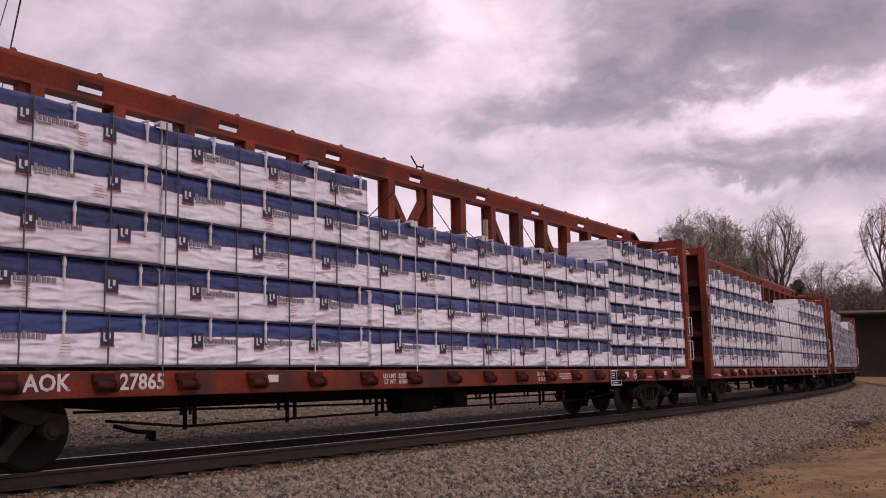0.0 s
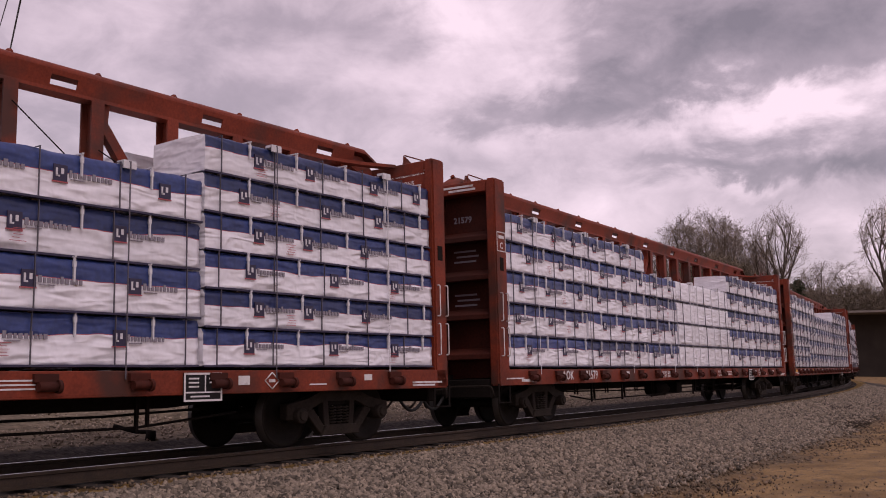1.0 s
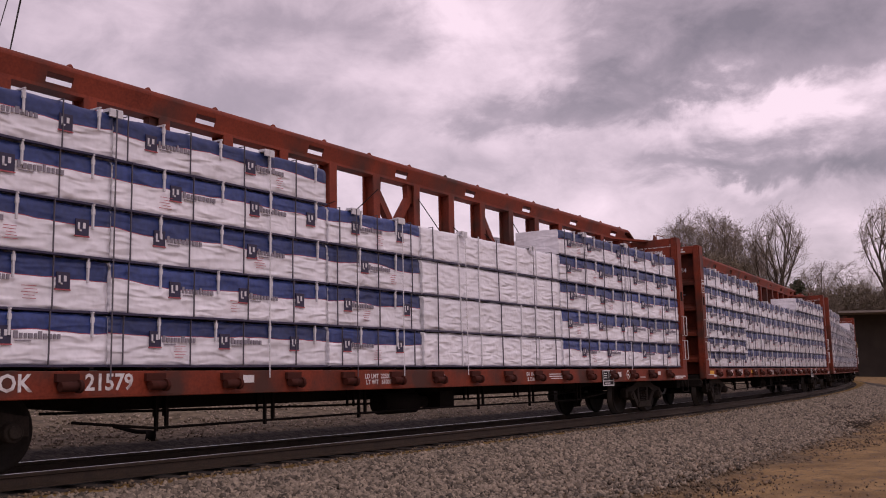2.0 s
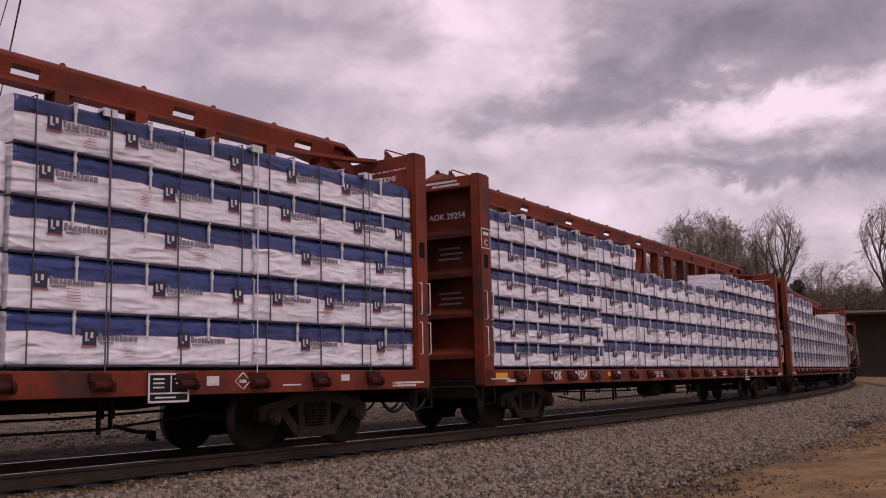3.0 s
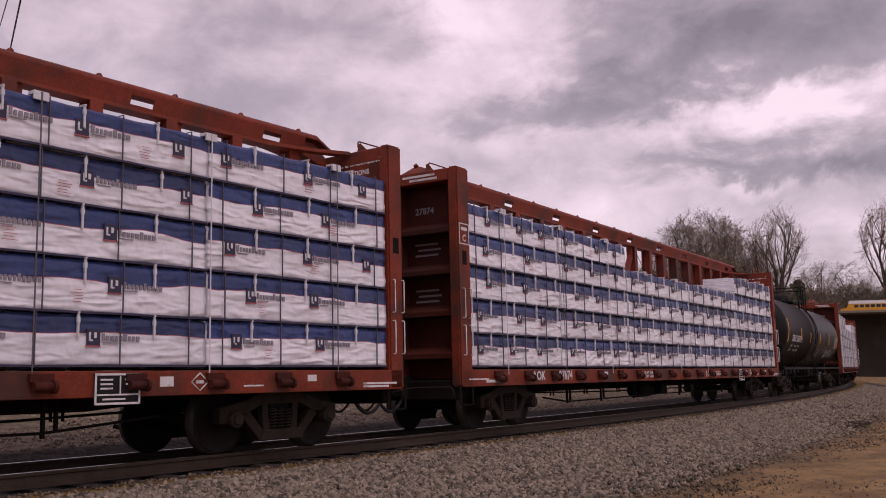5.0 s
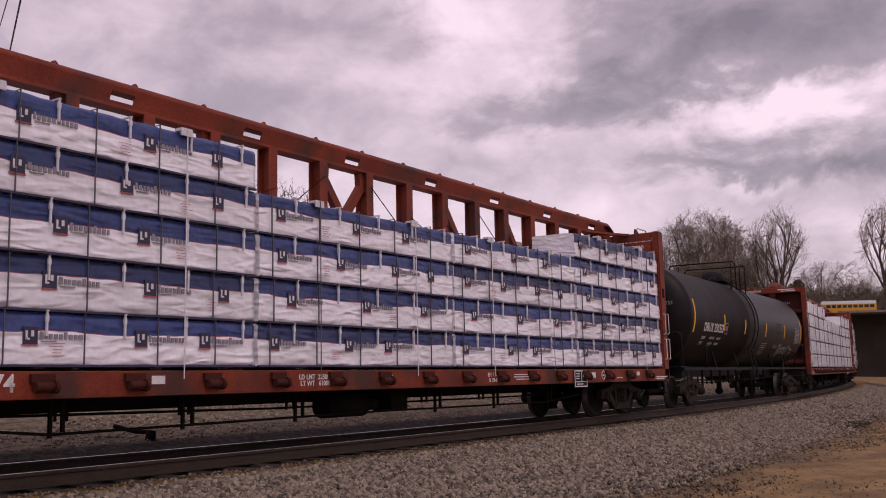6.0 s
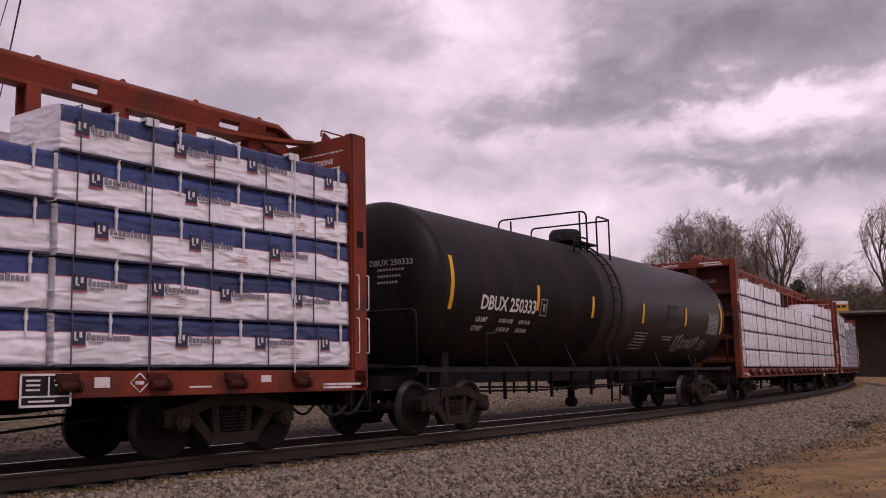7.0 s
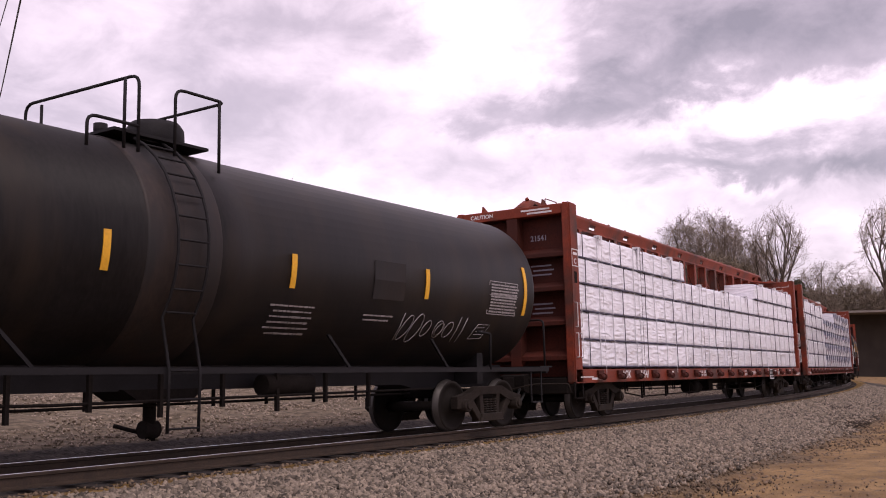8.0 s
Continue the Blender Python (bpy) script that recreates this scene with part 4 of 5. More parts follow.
def build_tank_car():
    car = tagged(new("tank_car"), "black tank car with yellow reflective strips", "freight car", "cars of the train")
    R, ZC, HL = 1.50, 2.66, 8.0
    bm = bmesh.new()
    head, front = 0.46, 7.87
    dish = [(head * math.cos(math.pi / 2 * i / 9), R * math.sin(math.pi / 2 * i / 9) ** 0.72) for i in range(1, 10)]
    prof = [(-front - a, r) for a, r in dish] + [(-0.65, R), (-0.64, R + 0.012), (0.64, R + 0.012), (0.65, R)] + [(HL + a, r) for a, r in dish[::-1]]
    lathe(bm, prof, "x", 64)
    bmesh.ops.translate(bm, verts=bm.verts[:], vec=(0, 0, ZC))
    part("tank", bm, M_TANK, car, "weathered black cylindrical tank with a rust-stained middle band")
    bm = bmesh.new()
    lathe(bm, [(-1.25, R + 0.001), (-1.2, R + 0.016), (-0.1, R + 0.016), (-0.05, R + 0.001)], "x", 64)
    bmesh.ops.translate(bm, verts=bm.verts[:], vec=(0, 0, ZC))
    part("middle_band", bm, M_BAND, car, "rust-stained band round the tank")
    # yellow strips hug the shell
    def strip(x, z0, z1, w):
        bm = bmesh.new()
        prev = None
        for i in range(9):
            z = z0 + (z1 - z0) * i / 8
            y = -math.sqrt(max(0, (R + 0.014) ** 2 - (z - ZC) ** 2))
            pr = [bm.verts.new((x - w / 2, y, z)), bm.verts.new((x + w / 2, y, z)), bm.verts.new((x + w / 2, y + 0.012, z)), bm.verts.new((x - w / 2, y + 0.012, z))]
            if prev:
                for j in range(4):
                    bm.faces.new((prev[j], prev[(j + 1) % 4], pr[(j + 1) % 4], pr[j]))
            prev = pr
        return bm
    for u, z0, z1 in ((0.57, 2.14, 3.08), (3.8, 2.27, 2.77), (6.48, 2.24, 2.71), (9.55, 2.24, 2.72), (12.75, 2.27, 2.77), (16.0, 2.14, 3.08)):
        part("reflective_strip", strip(u - 8.3, z0, z1, 0.10), M_YELLOW, car, "yellow reflective strip")
    def on_shell(me, x0, z0, upright=False):
        """Wraps a flat mesh on the near side of the shell, its origin at x0, z0."""
        me = me.copy()
        for v in me.vertices:
            x, z = x0 + v.co.x - 8.3, z0 + (v.co.y if upright else v.co.z)
            out = v.co.z if upright else -v.co.y
            v.co = (x, -math.sqrt((R + 0.010 + max(0, out)) ** 2 - (z - ZC) ** 2), z)
        return me
    def scrawl(rows, h, gap=0.045):
        """Short worn dashes in rows (x, z, width), like small writing."""
        rng, cells = random.Random(len(rows)), []
        for x, z, w in rows:
            u = x - w / 2
            while u < x + w / 2:
                d = rng.uniform(0.03, 0.11)
                cells.append((u + d / 2, z, d, h * rng.uniform(0.75, 1.0)))
                u += d + gap * rng.uniform(0.3, 1.0)
        return bars(cells, M_PALE)
    part("lettering", on_shell(lettering("DBUX 250333", 0.36, M_WHITE), 2.67, 2.31, True), None, car, "white reporting mark and number")
    part("lettering", on_shell(lettering("LD LMT", 0.12, M_WHITE), 1.75, 2.01, True), None, car)
    part("lettering", on_shell(lettering("LT WT", 0.12, M_WHITE), 1.7, 1.85, True), None, car)
    part("marking", on_shell(scrawl([(2.65, 0.16, 0.5), (3.4, 0.16, 0.45), (2.65, 0, 0.45), (3.4, 0, 0.45)], 0.085), 0, 1.86), None, car, "worn pale weight figures")
    part("marking", on_shell(bars([(0, 0.16, 0.28, 0.018), (0, -0.16, 0.28, 0.018), (-0.13, 0, 0.018, 0.34), (0.13, 0, 0.018, 0.34), (0, 0.05, 0.14, 0.04), (0, -0.03, 0.08, 0.09)], M_PALE), 4.08, 2.34), None, car, "white framed marking")
    part("marking", on_shell(scrawl([(9.65 + 0.03 * (i % 3), 0.2 - 0.075 * i, 0.85 - 0.12 * (i % 2)) for i in range(6)], 0.028, 0.02), 0, 1.80), None, car, "worn pale stencil lines")
    part("marking", on_shell(scrawl([(11.6, 0.03, 0.7), (11.58, -0.04, 0.6)], 0.028, 0.02), 0, 1.92), None, car)
    # data panel: rows of small figures in a thin frame
    part("marking", on_shell(bars([(0, 0.30, 1.0, 0.015), (0, -0.30, 1.0, 0.015), (-0.5, 0, 0.015, 0.6), (0.5, 0, 0.015, 0.6), (0, 0.05, 1.0, 0.012), (0.05, 0, 0.012, 0.6)], M_PALE), 15.2, 2.42), None, car, "pale worn data panel")
    part("marking", on_shell(scrawl([(0, 0.24 - 0.055 * i, 0.9) for i in range(10)], 0.034, 0.02), 15.2, 2.42), None, car)
    bm = bmesh.new()
    pane = [bm.verts.new((x, 0, z)) for x, z in ((-0.4, -0.3), (0.4, -0.3), (0.4, 0.0), (0.4, 0.3), (-0.4, 0.3), (-0.4, 0.0))]
    bm.faces.new((pane[0], pane[1], pane[2], pane[5]))
    bm.faces.new((pane[5], pane[2], pane[3], pane[4]))
    part("painted_patch", on_shell(mesh_of("painted_patch", bm, M_BAND), 11.75, 2.5), None, car, "fresh dark paint patch")
    # scribble: loops, strokes and a tilted box
    bm = bmesh.new()
    def chalk(pts):
        pipe(bm, [(x - 8.3, -math.sqrt((R + 0.01) ** 2 - (z - ZC) ** 2), z) for x, z in pts], 0.007, 4)
    for cx, w, hh, lean in ((12.45, 0.11, 0.2, 0.06), (12.72, 0.13, 0.23, 0.05), (13.02, 0.10, 0.13, 0.03), (13.38, 0.12, 0.14, 0.0), (13.42, 0.10, 0.10, 0.03), (13.68, 0.12, 0.13, 0.02)):
        chalk([(cx + w * math.sin(a) + lean * math.cos(a), 1.80 + hh * math.cos(a)) for a in [0.5 * i for i in range(14)]])
    for x0, x1 in ((12.30, 12.24), (13.95, 13.90), (14.12, 14.10)):
        chalk([(x0, 1.60), ((x0 + x1) / 2 + 0.02, 1.80), (x1 + 0.05, 2.02)])
    chalk([(14.45, 1.66), (14.85, 1.68), (14.95, 1.92), (14.56, 1.92), (14.45, 1.66)])
    for z in (1.74, 1.80, 1.86):
        chalk([(14.56, z), (14.82, z + 0.01)])
    part("chalk_scribble", bm, M_PALE, car, "pale looping chalk scribble")
    # marks on the end
    def on_head(me, y0, z0, upright):
        me = me.copy()
        for v in me.vertices:
            y, z = y0 - v.co.x, z0 + (v.co.y if upright else v.co.z)
            v.co = (-front - head * math.sqrt(max(0, 1 - ((y * y + (z - ZC) ** 2) / R ** 2) ** 1.389)) - 0.012, y, z)
        return me
    part("lettering", on_head(lettering("DBUX 250333", 0.145, M_PALE), -0.60, 2.96, True), None, car, "white number on the tank head")
    for k in range(3):
        part("marking", on_head(bars([(i * 0.06 - 0.24, 0, 0.045, 0.04) for i in range(9 - k)], M_PALE), -0.60, 2.84 - 0.11 * k, False), None, car, "worn pale stencil line")
    # sill, running frame
    bm = bmesh.new()
    slab(bm, [(-8.6, 0.78), (-5.6, 0.78), (-5.2, 0.86), (5.2, 0.86), (5.6, 0.78), (8.6, 0.78), (8.6, 1.22), (-8.6, 1.22)], -0.32, 0.32)
    part("centre_sill", bm, M_BLACK, car, "black centre sill below the tank")
    for sx in (-7, 7):
        bm = bmesh.new()
        slab(bm, [(sx - 0.10, 0.85), (sx + 0.10, 0.85), (sx + 0.10, 1.6), (sx - 0.10, 1.6)], -0.85, 0.85)
        part("bolster", bm, M_BLACK, car)
    bm = bmesh.new()
    for y in (-1.38, 1.38):
        box(bm, -8.7, 8.7, y - 0.03, y + 0.03, 1.06, 1.14)
    for sx in (-8.7, 8.64):
        box(bm, sx, sx + 0.06, -1.38, 1.38, 1.02, 1.16)
    for sx in (-5.2, -2.6, 2.6, 5.2):
        for y in (-1.0,):
            slab(bm, [(sx - 0.03, 1.14), (sx + 0.03, 1.14), (sx - 0.45, 1.62), (sx - 0.51, 1.62)], -1.36, -1.32)
    part("side_rail", bm, M_BLACK, car, "slim black side rail")
    bm = bmesh.new()
    for sg in (-1, 1):
        x = sg * 8.65
        pipe(bm, bend([(x, -1.35, 1.1), (x, -1.35, 2.1), (x, -0.2, 2.1), (x, 0.2, 2.1), (x, 1.35, 2.1), (x, 1.35, 1.1)], 0.12), 0.022, 6)
        pipe(bm, [(sg * 7.9, -1.36, 1.1), (sg * 7.3, -1.36, 1.1)], 0.03, 6)
        box(bm, x - 0.25, x + 0.25, -1.38, 1.38, 1.14, 1.17)
        pipe(bm, bend([(sg * 6.5, -1.40, 1.1), (sg * 6.5, -1.42, 1.75), (sg * 6.1, -1.40, 1.78)], 0.06), 0.025, 6)
    part("end_railing", bm, M_BLACK, car, "black end railing and platform")
    # ladder up the middle band
    bm = bmesh.new()
    for x in (-0.87, -0.39):
        pts = [(x, -1.44, 0.35), (x, -1.46, 1.1)] + [(x, -(R + 0.10) * math.cos(a), ZC + (R + 0.10) * math.sin(a)) for a in [radians(-35 + 10 * i) for i in range(12)]]
        pipe(bm, pts, 0.022, 6)
    for z in (0.40, 0.75, 1.1):
        rod(bm, (-0.87, -1.45, z), (-0.39, -1.45, z), 0.014, seg=6)
    for i in range(10):
        a = radians(-32 + 11 * i)
        y, z = -(R + 0.10) * math.cos(a), ZC + (R + 0.10) * math.sin(a)
        rod(bm, (-0.87, y, z), (-0.39, y, z), 0.014, seg=6)
    part("ladder", bm, M_BLACK, car, "black steel side ladder")
    # top platform
    zt = ZC + R
    bm = bmesh.new()
    box(bm, -1.2, 0.35, -0.72, 0.72, zt - 0.01, zt + 0.03)
    part("platform", bm, M_BLACK, car, "black grating platform")
    bm = bmesh.new()
    lathe(bm, [(zt - 0.05, 0.42), (zt + 0.33, 0.40), (zt + 0.42, 0.34), (zt + 0.46, 0.02)], "z", 28)
    bmesh.ops.translate(bm, verts=bm.verts[:], vec=(0.0, 0, 0))
    part("valve_housing", bm, M_BLACK, car, "round black valve housing")
    bm = bmesh.new()
    for k in range(3):
        rod(bm, (-1.1 + 0.25 * k, 0.1 * k - 0.3, zt), (-1.1 + 0.25 * k, 0.1 * k - 0.3, zt + 0.15), 0.09, seg=10)
    part("valve", bm, M_BLACK, car)
    bm = bmesh.new()
    H = zt + 0.60
    r = 0.022
    w = 1.1
    pipe(bm, bend([(-1.12, -w, zt - 0.35), (-1.12, -w, H + 0.05), (-1.24, w + 0.1, H + 0.05), (-1.24, w + 0.1, zt - 0.3)], 0.16), r, 7)
    rod(bm, (-1.24, -w + 0.12, zt - 0.3), (-1.24, -w + 0.12, H), r, seg=7)
    rod(bm, (-1.2, w - 0.22, zt - 0.3), (-1.2, w - 0.22, H), r, seg=7)
    pipe(bm, bend([(-1.85, -w, zt - 0.4), (-1.85, -w, zt - 0.02), (-1.12, -w, zt - 0.02)], 0.12), r, 7)
    pipe(bm, bend([(-0.55, -w, zt - 0.3), (-0.55, -w, H), (0.30, -w, H), (0.30, w, H + 0.02), (0.30, w, zt - 0.3)], 0.14), r, 7)
    rod(bm, (0.2, -w, zt - 0.4), (0.2, -w, H), r, seg=7)
    part("platform_railing", bm, M_BLACK, car, "bent black pipe railing")
    # under-tank gear
    bm = bmesh.new()
    slab(bm, [(-0.75, 0.88), (-0.45, 0.70), (0.35, 0.70), (0.6, 0.88)], -0.42, 0.3)
    rod(bm, (0, 0, 0.3), (0, 0, 1.2), 0.09, seg=10)
    rod(bm, (-0.12, 0, 0.34), (0.12, 0, 0.34), 0.12, seg=10)
    for k in range(9):
        x = -4.6 + 1.05 * k
        box(bm, x - 0.025, x + 0.025, -0.75, -0.69, 0.52 + 0.1 * (k % 2), 1.12)
        box(bm, x + 0.3, x + 0.34, -0.2, -0.16, 0.62, 1.1)
    pipe(bm, [(-5.6, -0.72, 0.78), (-2, -0.72, 0.72), (5.6, -0.72, 0.78)], 0.02, 6)
    pipe(bm, [(-5.6, -0.2, 0.70), (-2, -0.2, 0.66), (5.6, -0.2, 0.70)], 0.02, 6)
    rod(bm, (1.5, -0.6, 0.9), (2.5, -0.6, 0.9), 0.16, seg=12)
    part("brake_rigging", bm, M_UNDER, car, "black outlet valve, hangers and brake rods")
    bm = bmesh.new()
    for sg in (-1, 1):
        x = sg * 8.2
        for dx in (-0.2, 0.2):
            box(bm, x + dx - 0.015, x + dx + 0.015, -1.40, -1.38, 0.45, 1.08)
        box(bm, x - 0.2, x + 0.2, -1.42, -1.37, 0.45, 0.48)
    part("sill_step", bm, M_BLACK, car)
    for sg in (-1, 1):
        coupler_part(car, sg * 8.6, sg)
        truck_part(car, sg * 7.0)
    return car


def place_tanks():
    a = build_tank_car()
    b = copy_thing(a, Matrix())
    for car, mid in ((a, 101.216 + 8.3), (b, 168.65 + 9.1)):
        wheels_of(car)
        MOVING.append((car, mid, 14.0, Matrix()))


place_tanks()

# ---------------------------------------------------------------- loose stones


def stone_field(name, count, s0, s1, l0, l1, size, label, seed, mat, fall=1.0):
    """Angular stones strewn over the ground between two arc lengths and two offsets from the track."""
    rng = np.random.default_rng(seed)
    base = np.array([(1, 0, -.5), (-.5, .87, -.5), (-.5, -.87, -.5), (.6, .5, .45), (-.75, .15, .5), (.2, -.75, .55)])
    tris = np.array([(0, 1, 3), (1, 2, 4), (2, 0, 5), (3, 1, 4), (4, 2, 5), (5, 0, 3), (3, 4, 5), (0, 2, 1)])
    s = s0 + (s1 - s0) * rng.random(count) ** fall
    la = l0 + (l1 - l0) * rng.random(count) ** (0.55 if l1 < 0 else 1.0)
    z = np.array([ground_height(v) for v in la])
    r = RADIUS - la
    x, y = CENTRE.x + r * np.sin(s * CURVE), CENTRE.y - r * np.cos(s * CURVE)
    k = size * rng.uniform(0.55, 1.5, (count, 1)) * rng.uniform(0.6, 1.25, (count, 3))
    v = base[None] * (1 + rng.uniform(-0.3, 0.3, (count, 6, 3))) * k[:, None, :] * np.array((1, 0.85, 0.75))
    q = rng.normal(size=(count, 4))
    q /= np.linalg.norm(q, axis=1, keepdims=True)
    w, i, j, l = q.T
    rot = np.stack([1 - 2 * (j * j + l * l), 2 * (i * j - l * w), 2 * (i * l + j * w), 2 * (i * j + l * w), 1 - 2 * (i * i + l * l), 2 * (j * l - i * w),
                    2 * (i * l - j * w), 2 * (j * l + i * w), 1 - 2 * (i * i + j * j)], 1).reshape(-1, 3, 3)
    v = np.einsum("nab,nkb->nka", rot, v) + np.stack([x, y, z + size * 0.3], 1)[:, None, :]
    f = (tris[None] + 6 * np.arange(count)[:, None, None]).reshape(-1, 3)
    me = bpy.data.meshes.new(name)
    me.vertices.add(count * 6)
    me.vertices.foreach_set("co", v.reshape(-1).astype(np.float32))
    me.loops.add(len(f) * 3)
    me.loops.foreach_set("vertex_index", f.reshape(-1).astype(np.int32))
    me.polygons.add(len(f))
    me.polygons.foreach_set("loop_start", np.arange(0, len(f) * 3, 3, dtype=np.int32))
    me.update(calc_edges=True)
    me.materials.append(mat)
    return tagged(new(name, me), label, "gravel", kind="stuff")


stone_field("ballast_stones", 50000, 3, 30, -5.2, -1.72, 0.046, "grey angular ballast stones on the track shoulder", 1, M_STONE, 1.3)
stone_field("ballast_stones", 20000, 28, 80, -5.0, -1.72, 0.056, "grey angular ballast stones along the curve", 2, M_STONE, 1.3)
stone_field("ballast_stones", 5000, 4, 45, -6.6, -4.0, 0.034, "stray brown stones thinning out into the dirt", 8, M_DIRTSTONE, 1.3)
stone_field("ballast_stones", 1500, 3, 40, -1.75, -1.0, 0.030, "few small stones on the rusty verge by the rail", 9, M_DIRTSTONE, 1.3)
stone_field("dirt_pebbles", 3000, 5, 40, -10.5, -5.5, 0.019, "scattered pebbles on tan dirt", 3, M_DIRTSTONE, 1.3)
stone_field("bank_stones", 22000, 4, 70, 2.3, 12, 0.036, "pale loose stones on the bank behind the track", 4, M_BANKSTONE, 1.3)

# ---------------------------------------------------------------- lying beside the far rail


def build_pipe():
    bm = bmesh.new()
    a = on_track(10.2, 2.45, 0.06)
    pipe(bm, bend([a, a + Vector((0.03, -0.02, 0.05)), a + Vector((-0.15, 0.2, 0.06)), a + Vector((-0.42, 0.42, 0.16))], 0.05), 0.035, 8)
    rod(bm, a + Vector((0, 0, -0.12)), a + Vector((0.02, 0, 0.08)), 0.09, 0.08, seg=10)
    tagged(new("bent_pipe", mesh_of("bent_pipe", bm, M_UNDER)), "dark bent pipe lying beside the far rail", "pipe")


build_pipe()


def stick_heap(s_at, lat, count, size, seed):
    """Dead sticks lying in a loose heap on the shoulder."""
    rng = random.Random(seed)
    at = on_track(s_at, lat, ground_height(lat))
    bm = bmesh.new()
    for _ in range(count):
        p = Vector((rng.gauss(0, size), rng.gauss(0, size * 0.35), rng.uniform(0.0, size * 0.16)))
        a = rng.uniform(0, 6.283)
        d = Vector((math.cos(a), math.sin(a) * 0.6, rng.uniform(-0.05, 0.25))) * rng.uniform(0.2, 0.6) * size
        q = p + d * 0.5 + Vector((0, 0, 0.02))
        rod(bm, p, q, 0.016, 0.012, seg=5)
        rod(bm, q, q + d * 0.5 + Vector((0, 0, rng.uniform(-0.02, 0.06))), 0.012, 0.005, seg=5)
    ob = tagged(new("dead_branches", mesh_of("dead_branches", bm, M_STICK)), "dark dead branches heaped on the dirt", "branches")
    ob.matrix_basis = Matrix.Translation(at)


for row in ((31.0, -4.8, 60, 0.75, 1), (38.0, -3.2, 22, 0.6, 2), (30.5, -3.0, 8, 0.25, 3), (14.2, -5.9, 7, 0.2, 4)):
    stick_heap(*row)

# ---------------------------------------------------------------- trees


def tree_thing(x, y, z, height, seed, label, wide=0.34, fork=0.3, sprays=5, limbs=8):
    """A bare winter tree: a trunk that forks into limbs, boughs and sprays of fine twigs that fill a dome."""
    rng = random.Random(seed)
    tree = tagged(new("bare_tree"), label, "tree", "trees behind the line")
    tree.matrix_basis = pose(x, y, z)
    bm = bmesh.new()
    verts, faces = [], []

    def limb(p, q, r0, r1, sag, seg):
        """A crooked branch from p to q that leaves p steeply; gives its points."""
        mid = p.lerp(q, 0.45) + Vector((rng.uniform(-1, 1), rng.uniform(-1, 1), sag)) * (q - p).length * 0.12
        pts = [p, p.lerp(mid, 0.55) + Vector((0, 0, 0.03 * (q - p).length)), mid, mid.lerp(q, 0.5), q]
        for i in range(4):
            rod(bm, pts[i], pts[i + 1], r0 + (r1 - r0) * i / 4, r0 + (r1 - r0) * (i + 1) / 4, seg=seg, caps=False)
        return pts

    def twig(p, q, w):
        d = q - p
        s = d.orthogonal().normalized() * w
        t = d.normalized().cross(s)
        i = len(verts)
        verts.extend([p + s, p - s * 0.5 + t * 0.87, p - s * 0.5 - t * 0.87, q])
        faces.extend([(i, i + 1, i + 3), (i + 1, i + 2, i + 3), (i + 2, i, i + 3)])

    zc, rx, rz = height * (fork + 1) / 2 - 0.03 * height, height * wide, height * (1 - fork) / 2
    foot, top = Vector((0, 0, -0.3)), Vector((rng.uniform(-0.4, 0.4), rng.uniform(-0.4, 0.4), height * fork * 1.05))
    r = height * 0.013
    limb(foot, top, r * 1.3, r, 0, 8)
    lead = limb(top, Vector((rng.uniform(-0.6, 0.6), rng.uniform(-0.6, 0.6), height * 0.72)), r * 0.8, r * 0.15, 0, 6)

    def dome(d, f):
        return Vector((d.x * rx * f, d.y * rx * f, zc + d.z * rz * f))

    for k in range(limbs):
        a = 2.4 * k + rng.uniform(-0.3, 0.3)
        el = rng.uniform(-0.55, 0.85) if k % 3 else rng.uniform(0.5, 0.95)
        d = Vector((math.cos(a) * math.sqrt(1 - el * el), math.sin(a) * math.sqrt(1 - el * el), el))
        start = top.lerp(lead[3], max(0, (el + 0.4) * 0.45) * rng.random())
        main = limb(start, dome(d, rng.uniform(0.66, 0.8)), r * 0.55, r * 0.16, 0.6, 5)
        for _ in range(6):
            e = (d + Vector((rng.gauss(0, 1), rng.gauss(0, 1), rng.gauss(0.1, 1))) * 0.42).normalized()
            bough = limb(rng.choice(main[1:]), dome(e, rng.uniform(0.72, 0.94)), r * 0.2, r * 0.08, 0.4, 4)
            for _ in range(7):
                g = (e + Vector((rng.gauss(0, 1), rng.gauss(0, 1), rng.gauss(0.1, 1))) * 0.26).normalized()
                p = rng.choice(bough[1:])
                q = dome(g, rng.uniform(0.80, 1.0))
                twig(p, q, 0.024)
                for _ in range(sprays):
                    c = p.lerp(q, rng.uniform(0.15, 1.0))
                    v = ((q - p).normalized() + Vector((rng.gauss(0, 1), rng.gauss(0, 1), rng.gauss(0.25, 1))) * 0.55).normalized() * rng.uniform(0.5, 1.0) * height * 0.045
                    twig(c, c + v, 0.013)
                    for _ in range(2):
                        c2 = c + v * rng.uniform(0.2, 0.9)
                        twig(c2, c2 + (v.normalized() + Vector((rng.gauss(0, 1), rng.gauss(0, 1), rng.gauss(0.1, 1))) * 0.7).normalized() * height * 0.03, 0.009)
    part("trunk", bm, M_BARK, tree, "grey-brown trunk and limbs")
    me = bpy.data.meshes.new("crown")
    me.from_pydata(verts, [], faces)
    me.materials.append(M_TWIG)
    part("crown", me, None, tree, "fine bare twigs")
    return tree


